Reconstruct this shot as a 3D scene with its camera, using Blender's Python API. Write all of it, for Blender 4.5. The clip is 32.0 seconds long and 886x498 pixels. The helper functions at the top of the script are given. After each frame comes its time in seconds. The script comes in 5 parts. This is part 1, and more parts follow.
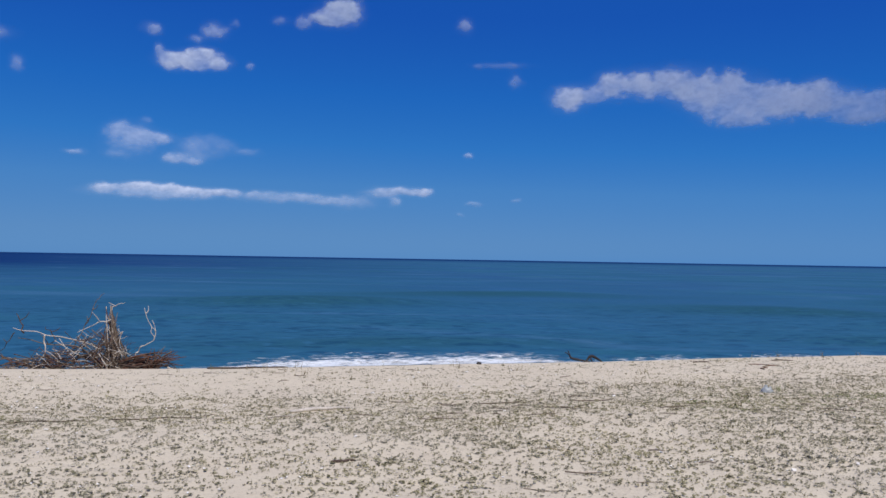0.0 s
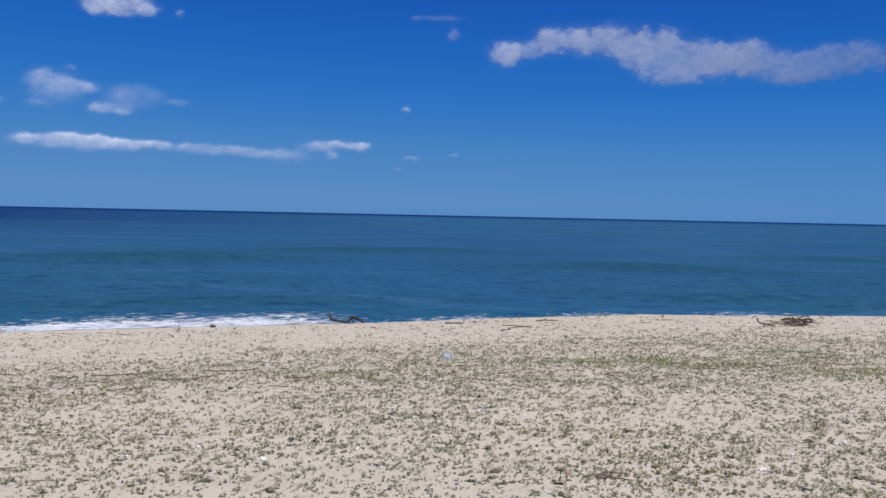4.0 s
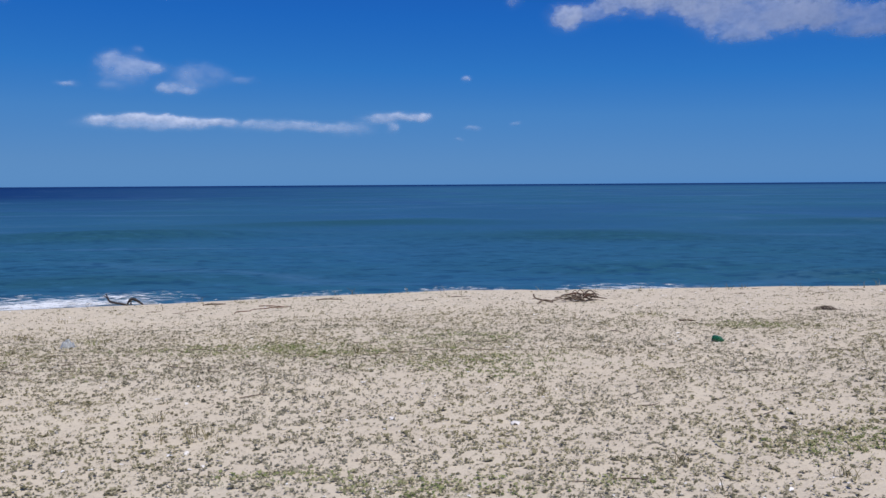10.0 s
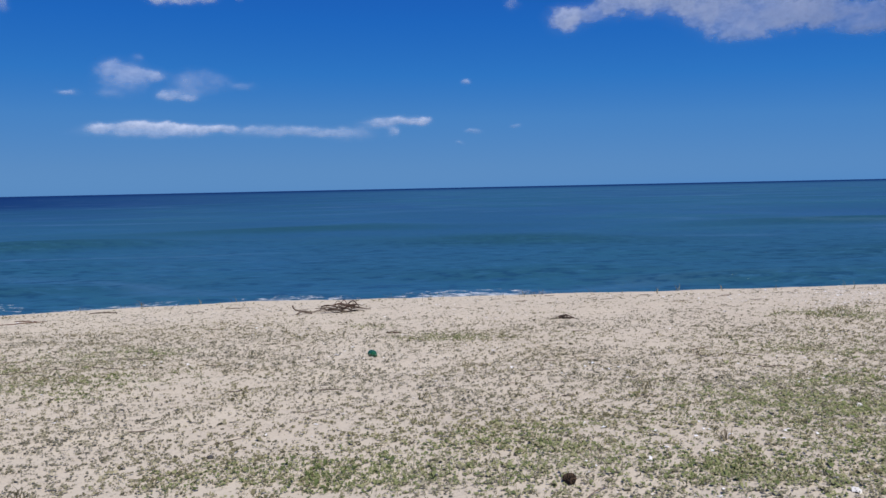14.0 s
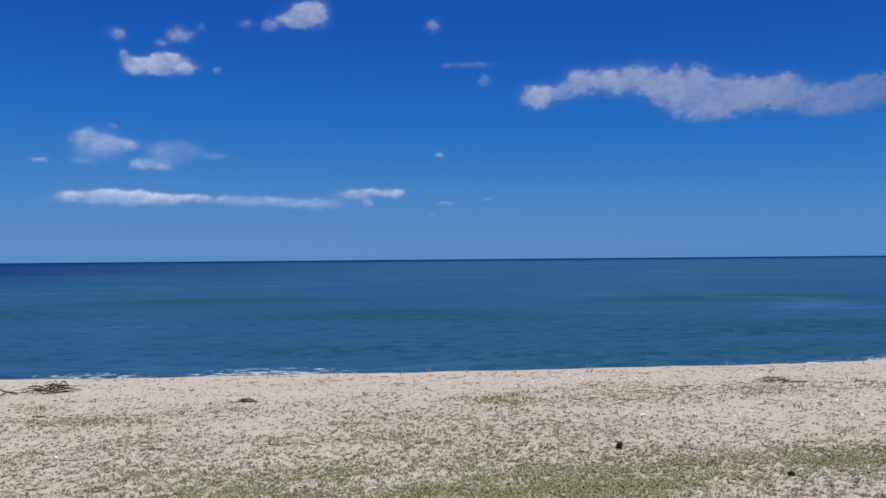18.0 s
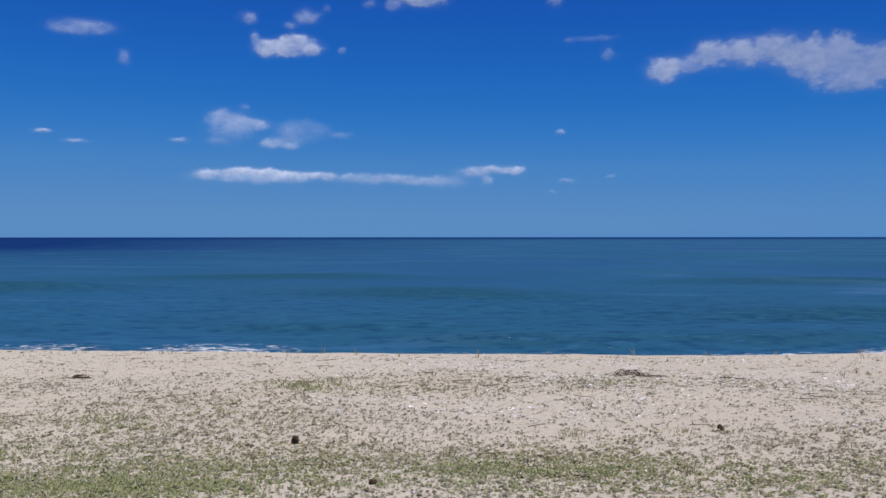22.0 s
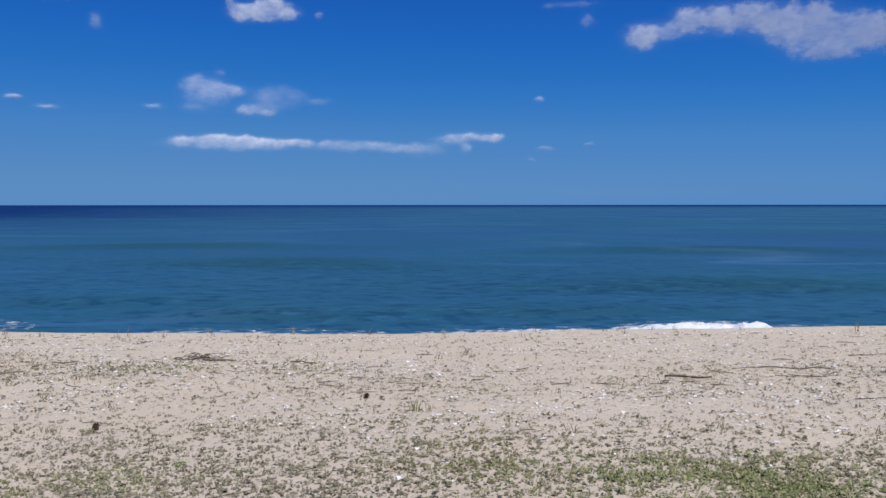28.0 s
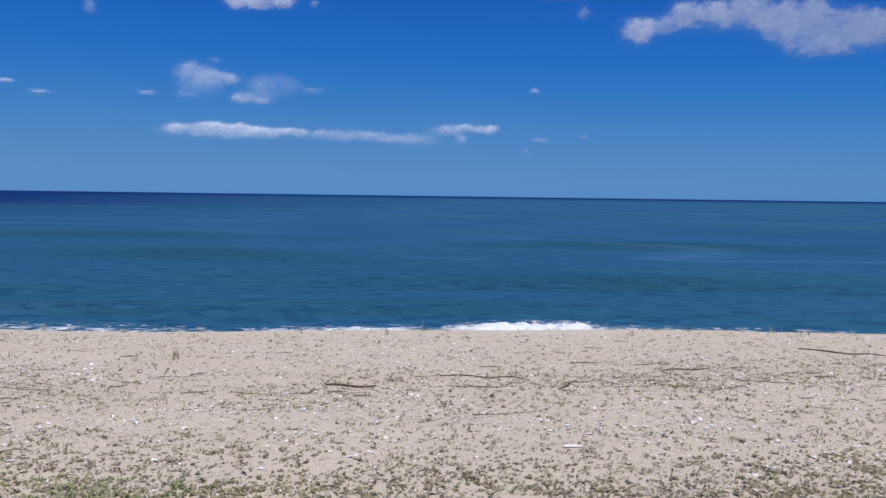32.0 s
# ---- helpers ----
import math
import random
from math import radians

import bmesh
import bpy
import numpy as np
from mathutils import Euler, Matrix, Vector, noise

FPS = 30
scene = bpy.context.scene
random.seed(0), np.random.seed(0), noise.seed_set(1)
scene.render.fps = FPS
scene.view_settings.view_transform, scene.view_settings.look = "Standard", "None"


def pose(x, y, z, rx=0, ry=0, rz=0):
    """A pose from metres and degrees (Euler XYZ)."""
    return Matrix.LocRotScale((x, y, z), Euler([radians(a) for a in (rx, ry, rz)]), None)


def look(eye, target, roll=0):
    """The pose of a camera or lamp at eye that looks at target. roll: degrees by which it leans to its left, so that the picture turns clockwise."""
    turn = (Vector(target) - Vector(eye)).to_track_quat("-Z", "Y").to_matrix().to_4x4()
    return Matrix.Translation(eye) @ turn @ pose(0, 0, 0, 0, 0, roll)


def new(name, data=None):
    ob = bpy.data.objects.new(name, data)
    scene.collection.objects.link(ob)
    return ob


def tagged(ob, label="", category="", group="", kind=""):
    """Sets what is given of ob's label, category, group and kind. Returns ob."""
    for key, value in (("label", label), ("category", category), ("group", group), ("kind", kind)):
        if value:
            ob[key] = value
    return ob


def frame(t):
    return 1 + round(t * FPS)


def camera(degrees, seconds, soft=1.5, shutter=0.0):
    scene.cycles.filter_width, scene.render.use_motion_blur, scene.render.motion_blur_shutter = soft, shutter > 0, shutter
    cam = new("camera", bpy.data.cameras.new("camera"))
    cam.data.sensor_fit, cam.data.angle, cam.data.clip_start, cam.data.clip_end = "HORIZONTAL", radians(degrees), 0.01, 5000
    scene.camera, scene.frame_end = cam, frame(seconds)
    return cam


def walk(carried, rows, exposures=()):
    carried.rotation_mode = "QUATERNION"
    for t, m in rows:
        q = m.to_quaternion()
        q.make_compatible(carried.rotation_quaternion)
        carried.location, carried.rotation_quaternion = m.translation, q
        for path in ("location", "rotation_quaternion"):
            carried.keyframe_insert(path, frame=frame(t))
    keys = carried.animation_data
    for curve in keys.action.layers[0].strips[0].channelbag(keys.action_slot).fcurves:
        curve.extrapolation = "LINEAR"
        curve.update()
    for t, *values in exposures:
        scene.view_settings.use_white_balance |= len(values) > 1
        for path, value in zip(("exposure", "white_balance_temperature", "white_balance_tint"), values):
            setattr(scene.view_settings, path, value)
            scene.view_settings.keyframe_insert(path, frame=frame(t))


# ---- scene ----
cam = camera(57.1, 32.0, soft=1.5)
PATH = [
    (0, (-0.292, 0.436, 1.334), (-0.196, 10.435, 1.456), 0.96),
    (0.5, (0.069, 0.510, 1.370), (0.386, 10.504, 1.468), 1.23),
    (1, (0.463, 0.585, 1.379), (1.429, 10.537, 1.504), 2.25),
    (1.5, (0.879, 0.657, 1.412), (1.785, 10.616, 1.481), 2.82),
    (2, (1.289, 0.745, 1.405), (2.259, 10.694, 1.112), 3.09),
    (2.5, (1.663, 0.808, 1.415), (3.053, 10.700, 0.951), 3.34),
    (4.5, (3.106, 1.178, 1.407), (3.860, 11.141, 1.001), 0.88),
    (5, (3.461, 1.223, 1.426), (4.204, 11.185, 0.971), 0.94),
    (5.5, (3.818, 1.261, 1.429), (4.586, 11.220, 0.964), 1.01),
    (6, (4.143, 1.220, 1.466), (4.555, 11.203, 1.048), 1.34),
    (6.5, (4.619, 1.316, 1.443), (4.508, 11.301, 0.924), -0.08),
    (7, (5.024, 1.313, 1.446), (5.135, 11.299, 0.936), -1.47),
    (7.5, (5.345, 1.297, 1.474), (5.872, 11.272, 1.004), -2.12),
    (8, (5.781, 1.364, 1.480), (5.938, 11.356, 1.110), -0.85),
    (8.5, (6.236, 1.446, 1.462), (6.393, 11.437, 1.078), -0.74),
    (9, (6.600, 1.485, 1.476), (6.668, 11.473, 0.976), -0.59),
    (9.5, (6.989, 1.594, 1.465), (6.902, 11.566, 0.715), -0.60),
    (10, (7.355, 1.610, 1.491), (7.431, 11.578, 0.698), -0.36),
    (10.5, (7.725, 1.573, 1.531), (7.926, 11.543, 0.775), -0.24),
    (11, (8.100, 1.606, 1.523), (8.477, 11.575, 0.819), -0.01),
    (11.5, (8.518, 1.628, 1.542), (9.288, 11.573, 0.841), -0.14),
    (12, (8.980, 1.673, 1.536), (9.581, 11.630, 0.827), -0.35),
    (12.5, (9.442, 1.722, 1.536), (9.537, 11.696, 0.818), -0.57),
    (13, (9.865, 1.769, 1.538), (10.447, 11.725, 0.795), -0.48),
    (13.5, (10.338, 1.776, 1.541), (10.435, 11.750, 0.824), -1.07),
    (14, (10.829, 1.876, 1.516), (10.873, 11.848, 0.763), -1.18),
    (14.5, (11.266, 1.927, 1.505), (11.719, 11.887, 0.734), -1.85),
    (15, (11.723, 1.898, 1.504), (12.148, 11.867, 0.843), -2.43),
    (15.5, (12.189, 1.921, 1.485), (12.607, 11.900, 1.005), -2.66),
    (17.5, (14.026, 1.747, 1.587), (14.539, 11.732, 1.772), -0.56),
    (18, (14.434, 1.803, 1.596), (14.825, 11.794, 1.719), -0.50),
    (18.5, (14.832, 1.816, 1.609), (15.175, 11.809, 1.744), -0.19),
    (19, (15.281, 1.868, 1.590), (15.520, 11.864, 1.707), -0.16),
    (19.5, (15.791, 1.895, 1.584), (15.636, 11.893, 1.736), -1.42),
    (20, (16.286, 1.955, 1.582), (16.235, 11.955, 1.682), -1.59),
    (20.5, (16.713, 2.036, 1.594), (16.205, 12.023, 1.638), -0.66),
    (21, (17.148, 2.151, 1.612), (16.075, 12.093, 1.595), -0.24),
    (21.5, (17.594, 2.278, 1.604), (16.601, 12.229, 1.554), -0.15),
    (22, (18.000, 2.389, 1.611), (16.916, 12.328, 1.462), -0.03),
    (22.5, (18.403, 2.466, 1.611), (16.998, 12.366, 1.467), -0.14),
    (23, (18.786, 2.613, 1.610), (17.840, 12.567, 1.433), 0.32),
    (23.5, (19.179, 2.710, 1.611), (17.887, 12.624, 1.431), 0.13),
    (24, (19.580, 2.804, 1.615), (18.138, 12.698, 1.482), -0.21),
    (24.5, (19.943, 2.926, 1.621), (18.757, 12.854, 1.473), -0.16),
    (26.5, (21.451, 3.511, 1.609), (20.326, 13.432, 1.050), 0.83),
    (27, (21.808, 3.563, 1.619), (20.945, 13.510, 1.071), 0.26),
    (27.5, (22.160, 3.632, 1.623), (21.489, 13.594, 1.062), -0.10),
    (28, (22.556, 3.668, 1.652), (21.724, 13.618, 1.107), -0.04),
    (28.5, (22.910, 3.785, 1.653), (22.155, 13.741, 1.101), 0.07),
    (29, (23.314, 3.971, 1.615), (22.204, 13.875, 0.789), -0.01),
    (29.5, (23.652, 4.027, 1.640), (22.466, 13.901, 0.594), -0.30),
    (30, (24.026, 4.099, 1.651), (23.076, 13.998, 0.601), -0.44),
    (30.5, (24.409, 4.187, 1.667), (23.769, 14.111, 0.623), 0.32),
    (31, (24.791, 4.282, 1.681), (23.853, 14.189, 0.702), 0.76),
    (31.5, (25.220, 4.360, 1.684), (24.163, 14.279, 0.984), 0.82),
    (32, (25.625, 4.478, 1.706), (24.870, 14.428, 1.053), 0.76),
]
walk(cam, [(t, look(eye, target, roll)) for t, eye, target, roll in PATH])

# ---- sky and sun ----
SUN_FROM = Vector((0.22, -0.42, 0.88)).normalized()
world = bpy.data.worlds.new("sky")
scene.world = world
world.use_nodes = True
wn, wl = world.node_tree.nodes, world.node_tree.links
sky_tex = wn.new("ShaderNodeTexSky")
sky_tex.sky_type = "NISHITA"
sky_tex.sun_disc = False
sky_tex.sun_elevation = math.asin(SUN_FROM.z)
sky_tex.sun_rotation = math.atan2(SUN_FROM.x, SUN_FROM.y)
sky_tex.air_density, sky_tex.dust_density, sky_tex.ozone_density = 1.0, 0.3, 4.0
split = wn.new("ShaderNodeSeparateColor")
wl.new(sky_tex.outputs[0], split.inputs[0])
# deep, saturated blue of clear air, graded by the red of the sky: thin air overhead, thick at the horizon
scaled = wn.new("ShaderNodeMath")
scaled.operation = "MULTIPLY"
scaled.inputs[1].default_value = 0.1
wl.new(split.outputs[0], scaled.inputs[0])
grade = wn.new("ShaderNodeValToRGB")
wl.new(scaled.outputs[0], grade.inputs[0])
AIR = ((0.05, (0.006, 0.070, 0.37)), (0.157, (0.009, 0.088, 0.435)), (0.22, (0.014, 0.132, 0.500)),
       (0.30, (0.028, 0.178, 0.540)), (0.41, (0.063, 0.224, 0.545)), (0.63, (0.104, 0.260, 0.535)), (1.0, (0.140, 0.320, 0.580)))
while len(grade.color_ramp.elements) < len(AIR):
    grade.color_ramp.elements.new(1.0)
for stop, (where, tone) in zip(grade.color_ramp.elements, AIR):
    stop.position = where
    stop.color = (*tone, 1.0)
join = wn.new("ShaderNodeVectorMath")
join.operation = "SCALE"
join.inputs["Scale"].default_value = 10.0
wl.new(grade.outputs[0], join.inputs[0])
wl.new(join.outputs[0], wn["Background"].inputs[0])
wn["Background"].inputs[1].default_value = 0.10
sun = new("sun", bpy.data.lights.new("sun", "SUN"))
sun.data.energy, sun.data.angle, sun.data.color = 4.1, radians(0.53), (1.0, 0.95, 0.88)
sun.matrix_world = look(SUN_FROM * 50, (0, 0, 0))
scene.view_settings.exposure = 0.0


# ---- helpers ----
def lattice(seed):
    return np.random.RandomState(seed).rand(256, 256)


LATTICE = lattice(7)


def vnoise(x, y, ox=0.0):
    """Smooth value noise, 0 to 1."""
    x, y = np.asarray(x, float) + ox * 17.3 + 1000.0, np.asarray(y, float) + ox * 9.7 + 1000.0
    i, j = np.floor(x).astype(int), np.floor(y).astype(int)
    u, v = x - i, y - j
    u, v = u * u * (3 - 2 * u), v * v * (3 - 2 * v)
    a, b = LATTICE[i % 256, j % 256], LATTICE[(i + 1) % 256, j % 256]
    c, d = LATTICE[i % 256, (j + 1) % 256], LATTICE[(i + 1) % 256, (j + 1) % 256]
    return (a * (1 - u) + b * u) * (1 - v) + (c * (1 - u) + d * u) * v


def fbm(x, y, ox=0.0, octaves=4):
    total, gain, norm, k = 0.0, 1.0, 0.0, 1.0
    for n in range(octaves):
        total = total + gain * vnoise(np.asarray(x) * k, np.asarray(y) * k, ox + n * 3.1)
        norm += gain
        gain, k = gain * 0.5, k * 2.03
    return total / norm


def smooth(a, b, x):
    t = np.clip((np.asarray(x, float) - a) / (b - a), 0, 1)
    return t * t * (3 - 2 * t)


def mesh_fast(name, verts, loops, starts, totals, material, shade=False):
    """A mesh from flat arrays."""
    me = bpy.data.meshes.new(name)
    me.vertices.add(len(verts))
    me.vertices.foreach_set("co", np.asarray(verts, np.float32).ravel())
    me.loops.add(len(loops))
    me.loops.foreach_set("vertex_index", np.asarray(loops, np.int32))
    me.polygons.add(len(starts))
    me.polygons.foreach_set("loop_start", np.asarray(starts, np.int32))
    me.polygons.foreach_set("loop_total", np.asarray(totals, np.int32))
    me.materials.append(material)
    me.update(calc_edges=True)
    if shade:
        me.shade_smooth()
    return me


def quads_mesh(name, verts, quads, material, shade=True):
    quads = np.asarray(quads, np.int32)
    n = len(quads)
    return mesh_fast(name, verts, quads.ravel(), np.arange(n) * 4, np.full(n, 4), material, shade)


def grid_mesh(name, xs, ys, height, material):
    X, Y = np.meshgrid(xs, ys)
    Z = height(X, Y)
    verts = np.stack([X.ravel(), Y.ravel(), Z.ravel()], 1)
    w = len(xs)
    i = (np.arange(len(ys) - 1)[:, None] * w + np.arange(w - 1)[None, :]).ravel()
    return quads_mesh(name, verts, np.stack([i, i + 1, i + 1 + w, i + w], 1), material)


def spread(a, b, step, far_a, far_b, grow=1.25):
    """Even steps from a to b, then ever longer ones out to far_a and far_b."""
    mid = list(np.arange(a, b + step / 2, step))
    out, d = [], step
    x = mid[-1]
    while x < far_b:
        d *= grow
        x += d
        out.append(min(x, far_b))
    low, d = [], step
    x = mid[0]
    while x > far_a:
        d *= grow
        x -= d
        low.append(max(x, far_a))
    return np.array(low[::-1] + mid + out)


def part(name, bm, material, parent, label=""):
    """Links a bmesh as one mesh object under a thing or a part."""
    me = bpy.data.meshes.new(name)
    bm.to_mesh(me)
    bm.free()
    me.materials.append(material)
    me.shade_smooth()
    ob = new(name, me)
    ob.parent = parent
    return tagged(ob, label) if label else ob


def limb(bm, points, radii, sides=7, rough=0.12, seed=0):
    """A tapered, slightly knobbly branch along a bent line."""
    rnd = random.Random(seed)
    pts = [Vector(p) for p in points]
    fine, rad = [], []
    for k in range(len(pts) - 1):
        p0, p1, p2, p3 = pts[max(k - 1, 0)], pts[k], pts[k + 1], pts[min(k + 2, len(pts) - 1)]
        for s in range(3):
            t = s / 3
            fine.append(0.5 * ((2 * p1) + (p2 - p0) * t + (2 * p0 - 5 * p1 + 4 * p2 - p3) * t * t + (3 * p1 - p0 - 3 * p2 + p3) * t ** 3))
            rad.append(radii[k] + (radii[k + 1] - radii[k]) * t)
    fine.append(pts[-1])
    rad.append(radii[-1])
    rings = []
    for k, p in enumerate(fine):
        way = (fine[min(k + 1, len(fine) - 1)] - fine[max(k - 1, 0)]).normalized()
        side = way.cross(Vector((0.31, 0.22, 0.92)))
        if side.length < 0.05:
            side = way.cross(Vector((1, 0, 0)))
        side.normalize()
        other = way.cross(side)
        ring = []
        for n in range(sides):
            a = 2 * math.pi * n / sides
            r = rad[k] * (1 + rnd.uniform(-rough, rough))
            ring.append(bm.verts.new(p + (side * math.cos(a) + other * math.sin(a)) * r))
        rings.append(ring)
    for a, b in zip(rings, rings[1:]):
        for n in range(sides):
            bm.faces.new((a[n], a[(n + 1) % sides], b[(n + 1) % sides], b[n]))
    bm.faces.new(rings[0][::-1])
    bm.faces.new(rings[-1])


# ---- materials ----
class Nodes:
    """A short way to write a node material."""

    def __init__(self, name):
        self.material = bpy.data.materials.new(name)
        self.material.use_nodes = True
        self.tree = self.material.node_tree
        self.shader = self.tree.nodes["Principled BSDF"]
        self.place = self.tree.nodes.new("ShaderNodeTexCoord").outputs["Object"]

    def add(self, kind, **values):
        node = self.tree.nodes.new(kind)
        for key, value in values.items():
            setattr(node, key, value)
        return node

    def link(self, a, b):
        self.tree.links.new(a, b)

    def noise(self, scale, detail=4.0, rough=0.55, stretch=None, place=None):
        node = self.add("ShaderNodeTexNoise")
        node.inputs["Scale"].default_value = scale
        node.inputs["Detail"].default_value = detail
        node.inputs["Roughness"].default_value = rough
        at = place or self.place
        if stretch:
            m = self.add("ShaderNodeMapping")
            m.inputs["Scale"].default_value = stretch
            self.link(at, m.inputs["Vector"])
            at = m.outputs[0]
        self.link(at, node.inputs["Vector"])
        return node.outputs["Fac"]

    def ramp(self, value, *stops):
        node = self.add("ShaderNodeValToRGB")
        e = node.color_ramp.elements
        while len(e) < len(stops):
            e.new(0.5)
        for k, (pos, colour) in enumerate(stops):
            e[k].position = pos
            e[k].color = (*colour, 1) if len(colour) == 3 else colour
        self.link(value, node.inputs[0])
        return node.outputs[0]

    def mix(self, fac, a, b, blend="MIX"):
        node = self.add("ShaderNodeMix", data_type="RGBA", blend_type=blend)
        for slot, v in ((0, fac), (6, a), (7, b)):
            if isinstance(v, (int, float)):
                node.inputs[slot].default_value = v
            elif isinstance(v, tuple):
                node.inputs[slot].default_value = (*v, 1)
            else:
                self.link(v, node.inputs[slot])
        return node.outputs[2]

    def bump(self, height, strength, distance, normal=None):
        node = self.add("ShaderNodeBump")
        node.inputs["Strength"].default_value = strength
        node.inputs["Distance"].default_value = distance
        self.link(height, node.inputs["Height"])
        if normal:
            self.link(normal, node.inputs["Normal"])
        return node.outputs[0]

    def finish(self, colour=None, roughness=0.8, normal=None, **more):
        s = self.shader.inputs
        if isinstance(colour, tuple):
            s["Base Color"].default_value = (*colour, 1)
        elif colour is not None:
            self.link(colour, s["Base Color"])
        if isinstance(roughness, (int, float)):
            s["Roughness"].default_value = roughness
        else:
            self.link(roughness, s["Roughness"])
        if normal is not None:
            self.link(normal, s["Normal"])
        for key, value in more.items():
            s[key.replace("_", " ")].default_value = value
        return self.material


def random_fac(n, island=False):
    if island:
        return n.add("ShaderNodeNewGeometry").outputs["Random Per Island"]
    return n.add("ShaderNodeObjectInfo").outputs["Random"]


def sand_material():
    n = Nodes("sand")
    broad = n.noise(0.35, 3)
    mid = n.noise(2.6, 5, 0.6)
    fine = n.noise(38, 5, 0.7)
    grain = n.noise(420, 2, 0.6)
    c = n.ramp(broad, (0.3, (0.560, 0.485, 0.366)), (0.7, (0.630, 0.547, 0.415)))
    split = n.add("ShaderNodeSeparateXYZ")
    n.link(n.place, split.inputs[0])
    shelly = n.add("ShaderNodeMapRange")
    n.link(split.outputs[0], shelly.inputs[0])
    shelly.inputs[1].default_value, shelly.inputs[2].default_value = 6.0, 20.0
    c = n.mix(shelly.outputs[0], n.mix(0.6, c, (0.606, 0.530, 0.390)), n.mix(0.5, c, (0.530, 0.448, 0.340)))
    c = n.mix(n.ramp(mid, (0.35, (0, 0, 0)), (0.75, (0.5, 0.5, 0.5))), c, (0.500, 0.420, 0.316))
    c = n.mix(n.ramp(fine, (0.50, (0, 0, 0)), (0.68, (0.45, 0.45, 0.45))), c, (0.38, 0.310, 0.23))
    c = n.mix(n.ramp(grain, (0.60, (0, 0, 0)), (0.74, (0.55, 0.55, 0.55))), c, (0.72, 0.66, 0.58))
    lumps = n.bump(mid, 0.5, 0.05)
    lumps = n.bump(fine, 0.55, 0.012, lumps)
    lumps = n.bump(grain, 0.3, 0.002, lumps)
    return n.finish(c, 0.95, lumps, Specular_IOR_Level=0.15)


def water_material():
    n = Nodes("sea_water")
    split = n.add("ShaderNodeSeparateXYZ")
    n.link(n.place, split.inputs[0])
    depth = n.add("ShaderNodeMapRange")
    n.link(split.outputs[1], depth.inputs[0])
    depth.inputs[1].default_value, depth.inputs[2].default_value = 16.0, 46.0
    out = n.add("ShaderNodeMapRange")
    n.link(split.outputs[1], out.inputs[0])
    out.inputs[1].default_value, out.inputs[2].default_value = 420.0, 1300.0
    patches = n.noise(0.028, 3, 0.5, (0.8, 0.5, 1))
    green = n.noise(0.09, 3, 0.5, (0.6, 0.6, 1))
    c = n.mix(depth.outputs[0], (0.021, 0.094, 0.150), (0.020, 0.089, 0.154))
    c = n.mix(n.ramp(patches, (0.42, (0, 0, 0)), (0.62, (0.9, 0.9, 0.9))), c, (0.021, 0.078, 0.168))
    c = n.mix(n.ramp(green, (0.50, (0, 0, 0)), (0.70, (0.8, 0.8, 0.8))), c, (0.017, 0.090, 0.120))
    bands = n.noise(0.24, 3, 0.5, (0.40, 0.6, 1))
    inshore = n.add("ShaderNodeMapRange")
    n.link(split.outputs[1], inshore.inputs[0])
    inshore.inputs[1].default_value, inshore.inputs[2].default_value = 52.0, 26.0
    c = n.mix(n.mix(inshore.outputs[0], (0, 0, 0), n.ramp(bands, (0.50, (0, 0, 0)), (0.68, (0.6, 0.6, 0.6)))), c, (0.019, 0.098, 0.118))
    # wave faces: greener water, plus their weaker sky reflection painted in as darker colour
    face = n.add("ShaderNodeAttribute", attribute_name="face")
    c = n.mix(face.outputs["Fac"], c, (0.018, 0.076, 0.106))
    # dimming towards the left of the view, painted into the far water's colour
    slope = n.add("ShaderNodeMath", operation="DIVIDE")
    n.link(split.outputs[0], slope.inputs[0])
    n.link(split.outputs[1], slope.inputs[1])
    leftward = n.add("ShaderNodeMapRange")
    n.link(slope.outputs[0], leftward.inputs[0])
    leftward.inputs[1].default_value, leftward.inputs[2].default_value = 0.05, -0.55
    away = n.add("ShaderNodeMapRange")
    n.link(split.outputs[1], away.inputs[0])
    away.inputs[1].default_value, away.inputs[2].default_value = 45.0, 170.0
    left_dim = n.add("ShaderNodeMath", operation="MULTIPLY")
    n.link(leftward.outputs[0], left_dim.inputs[0])
    n.link(away.outputs[0], left_dim.inputs[1])
    c = n.mix(left_dim.outputs[0], c, (0.004, 0.024, 0.108))
    # thin wandering lines of calm, filmy water, their sky sheen painted into the colour
    line = n.noise(0.032, 4, 0.5, (0.35, 1.0, 1))
    line = n.ramp(line, (0.488, (0, 0, 0)), (0.5, (1, 1, 1)), (0.514, (0, 0, 0)))
    broken = n.ramp(n.noise(0.06, 2, 0.5, (0.6, 1, 1)), (0.45, (0, 0, 0)), (0.62, (1, 1, 1)))
    line = n.mix(broken, (0, 0, 0), line)
    c = n.mix(n.mix(line, (0, 0, 0), (0.32, 0.32, 0.32)), c, (0.10, 0.19, 0.30))
    # darker sky reflection near the horizon, put into the colour as a navy line
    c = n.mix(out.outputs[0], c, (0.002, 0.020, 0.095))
    swell = n.noise(0.16, 3, 0.5, (0.5, 1.3, 1))
    chop = n.noise(1.5, 4, 0.6, (0.65, 1.3, 1))
    ripple = n.noise(4.5, 3, 0.6, (0.65, 1.4, 1))
    # shade and glints of fine ripples inshore, put into the colour as noise
    ripple_shade = n.noise(1.9, 4, 0.62, (0.75, 1.35, 1))
    c = n.mix(n.mix(inshore.outputs[0], (0, 0, 0), n.ramp(ripple_shade, (0.38, (0.85, 0.85, 0.85)), (0.50, (0, 0, 0)))), c, (0.010, 0.050, 0.092))
    ripple_glints = n.noise(2.3, 4, 0.62, (0.7, 1.3, 1))
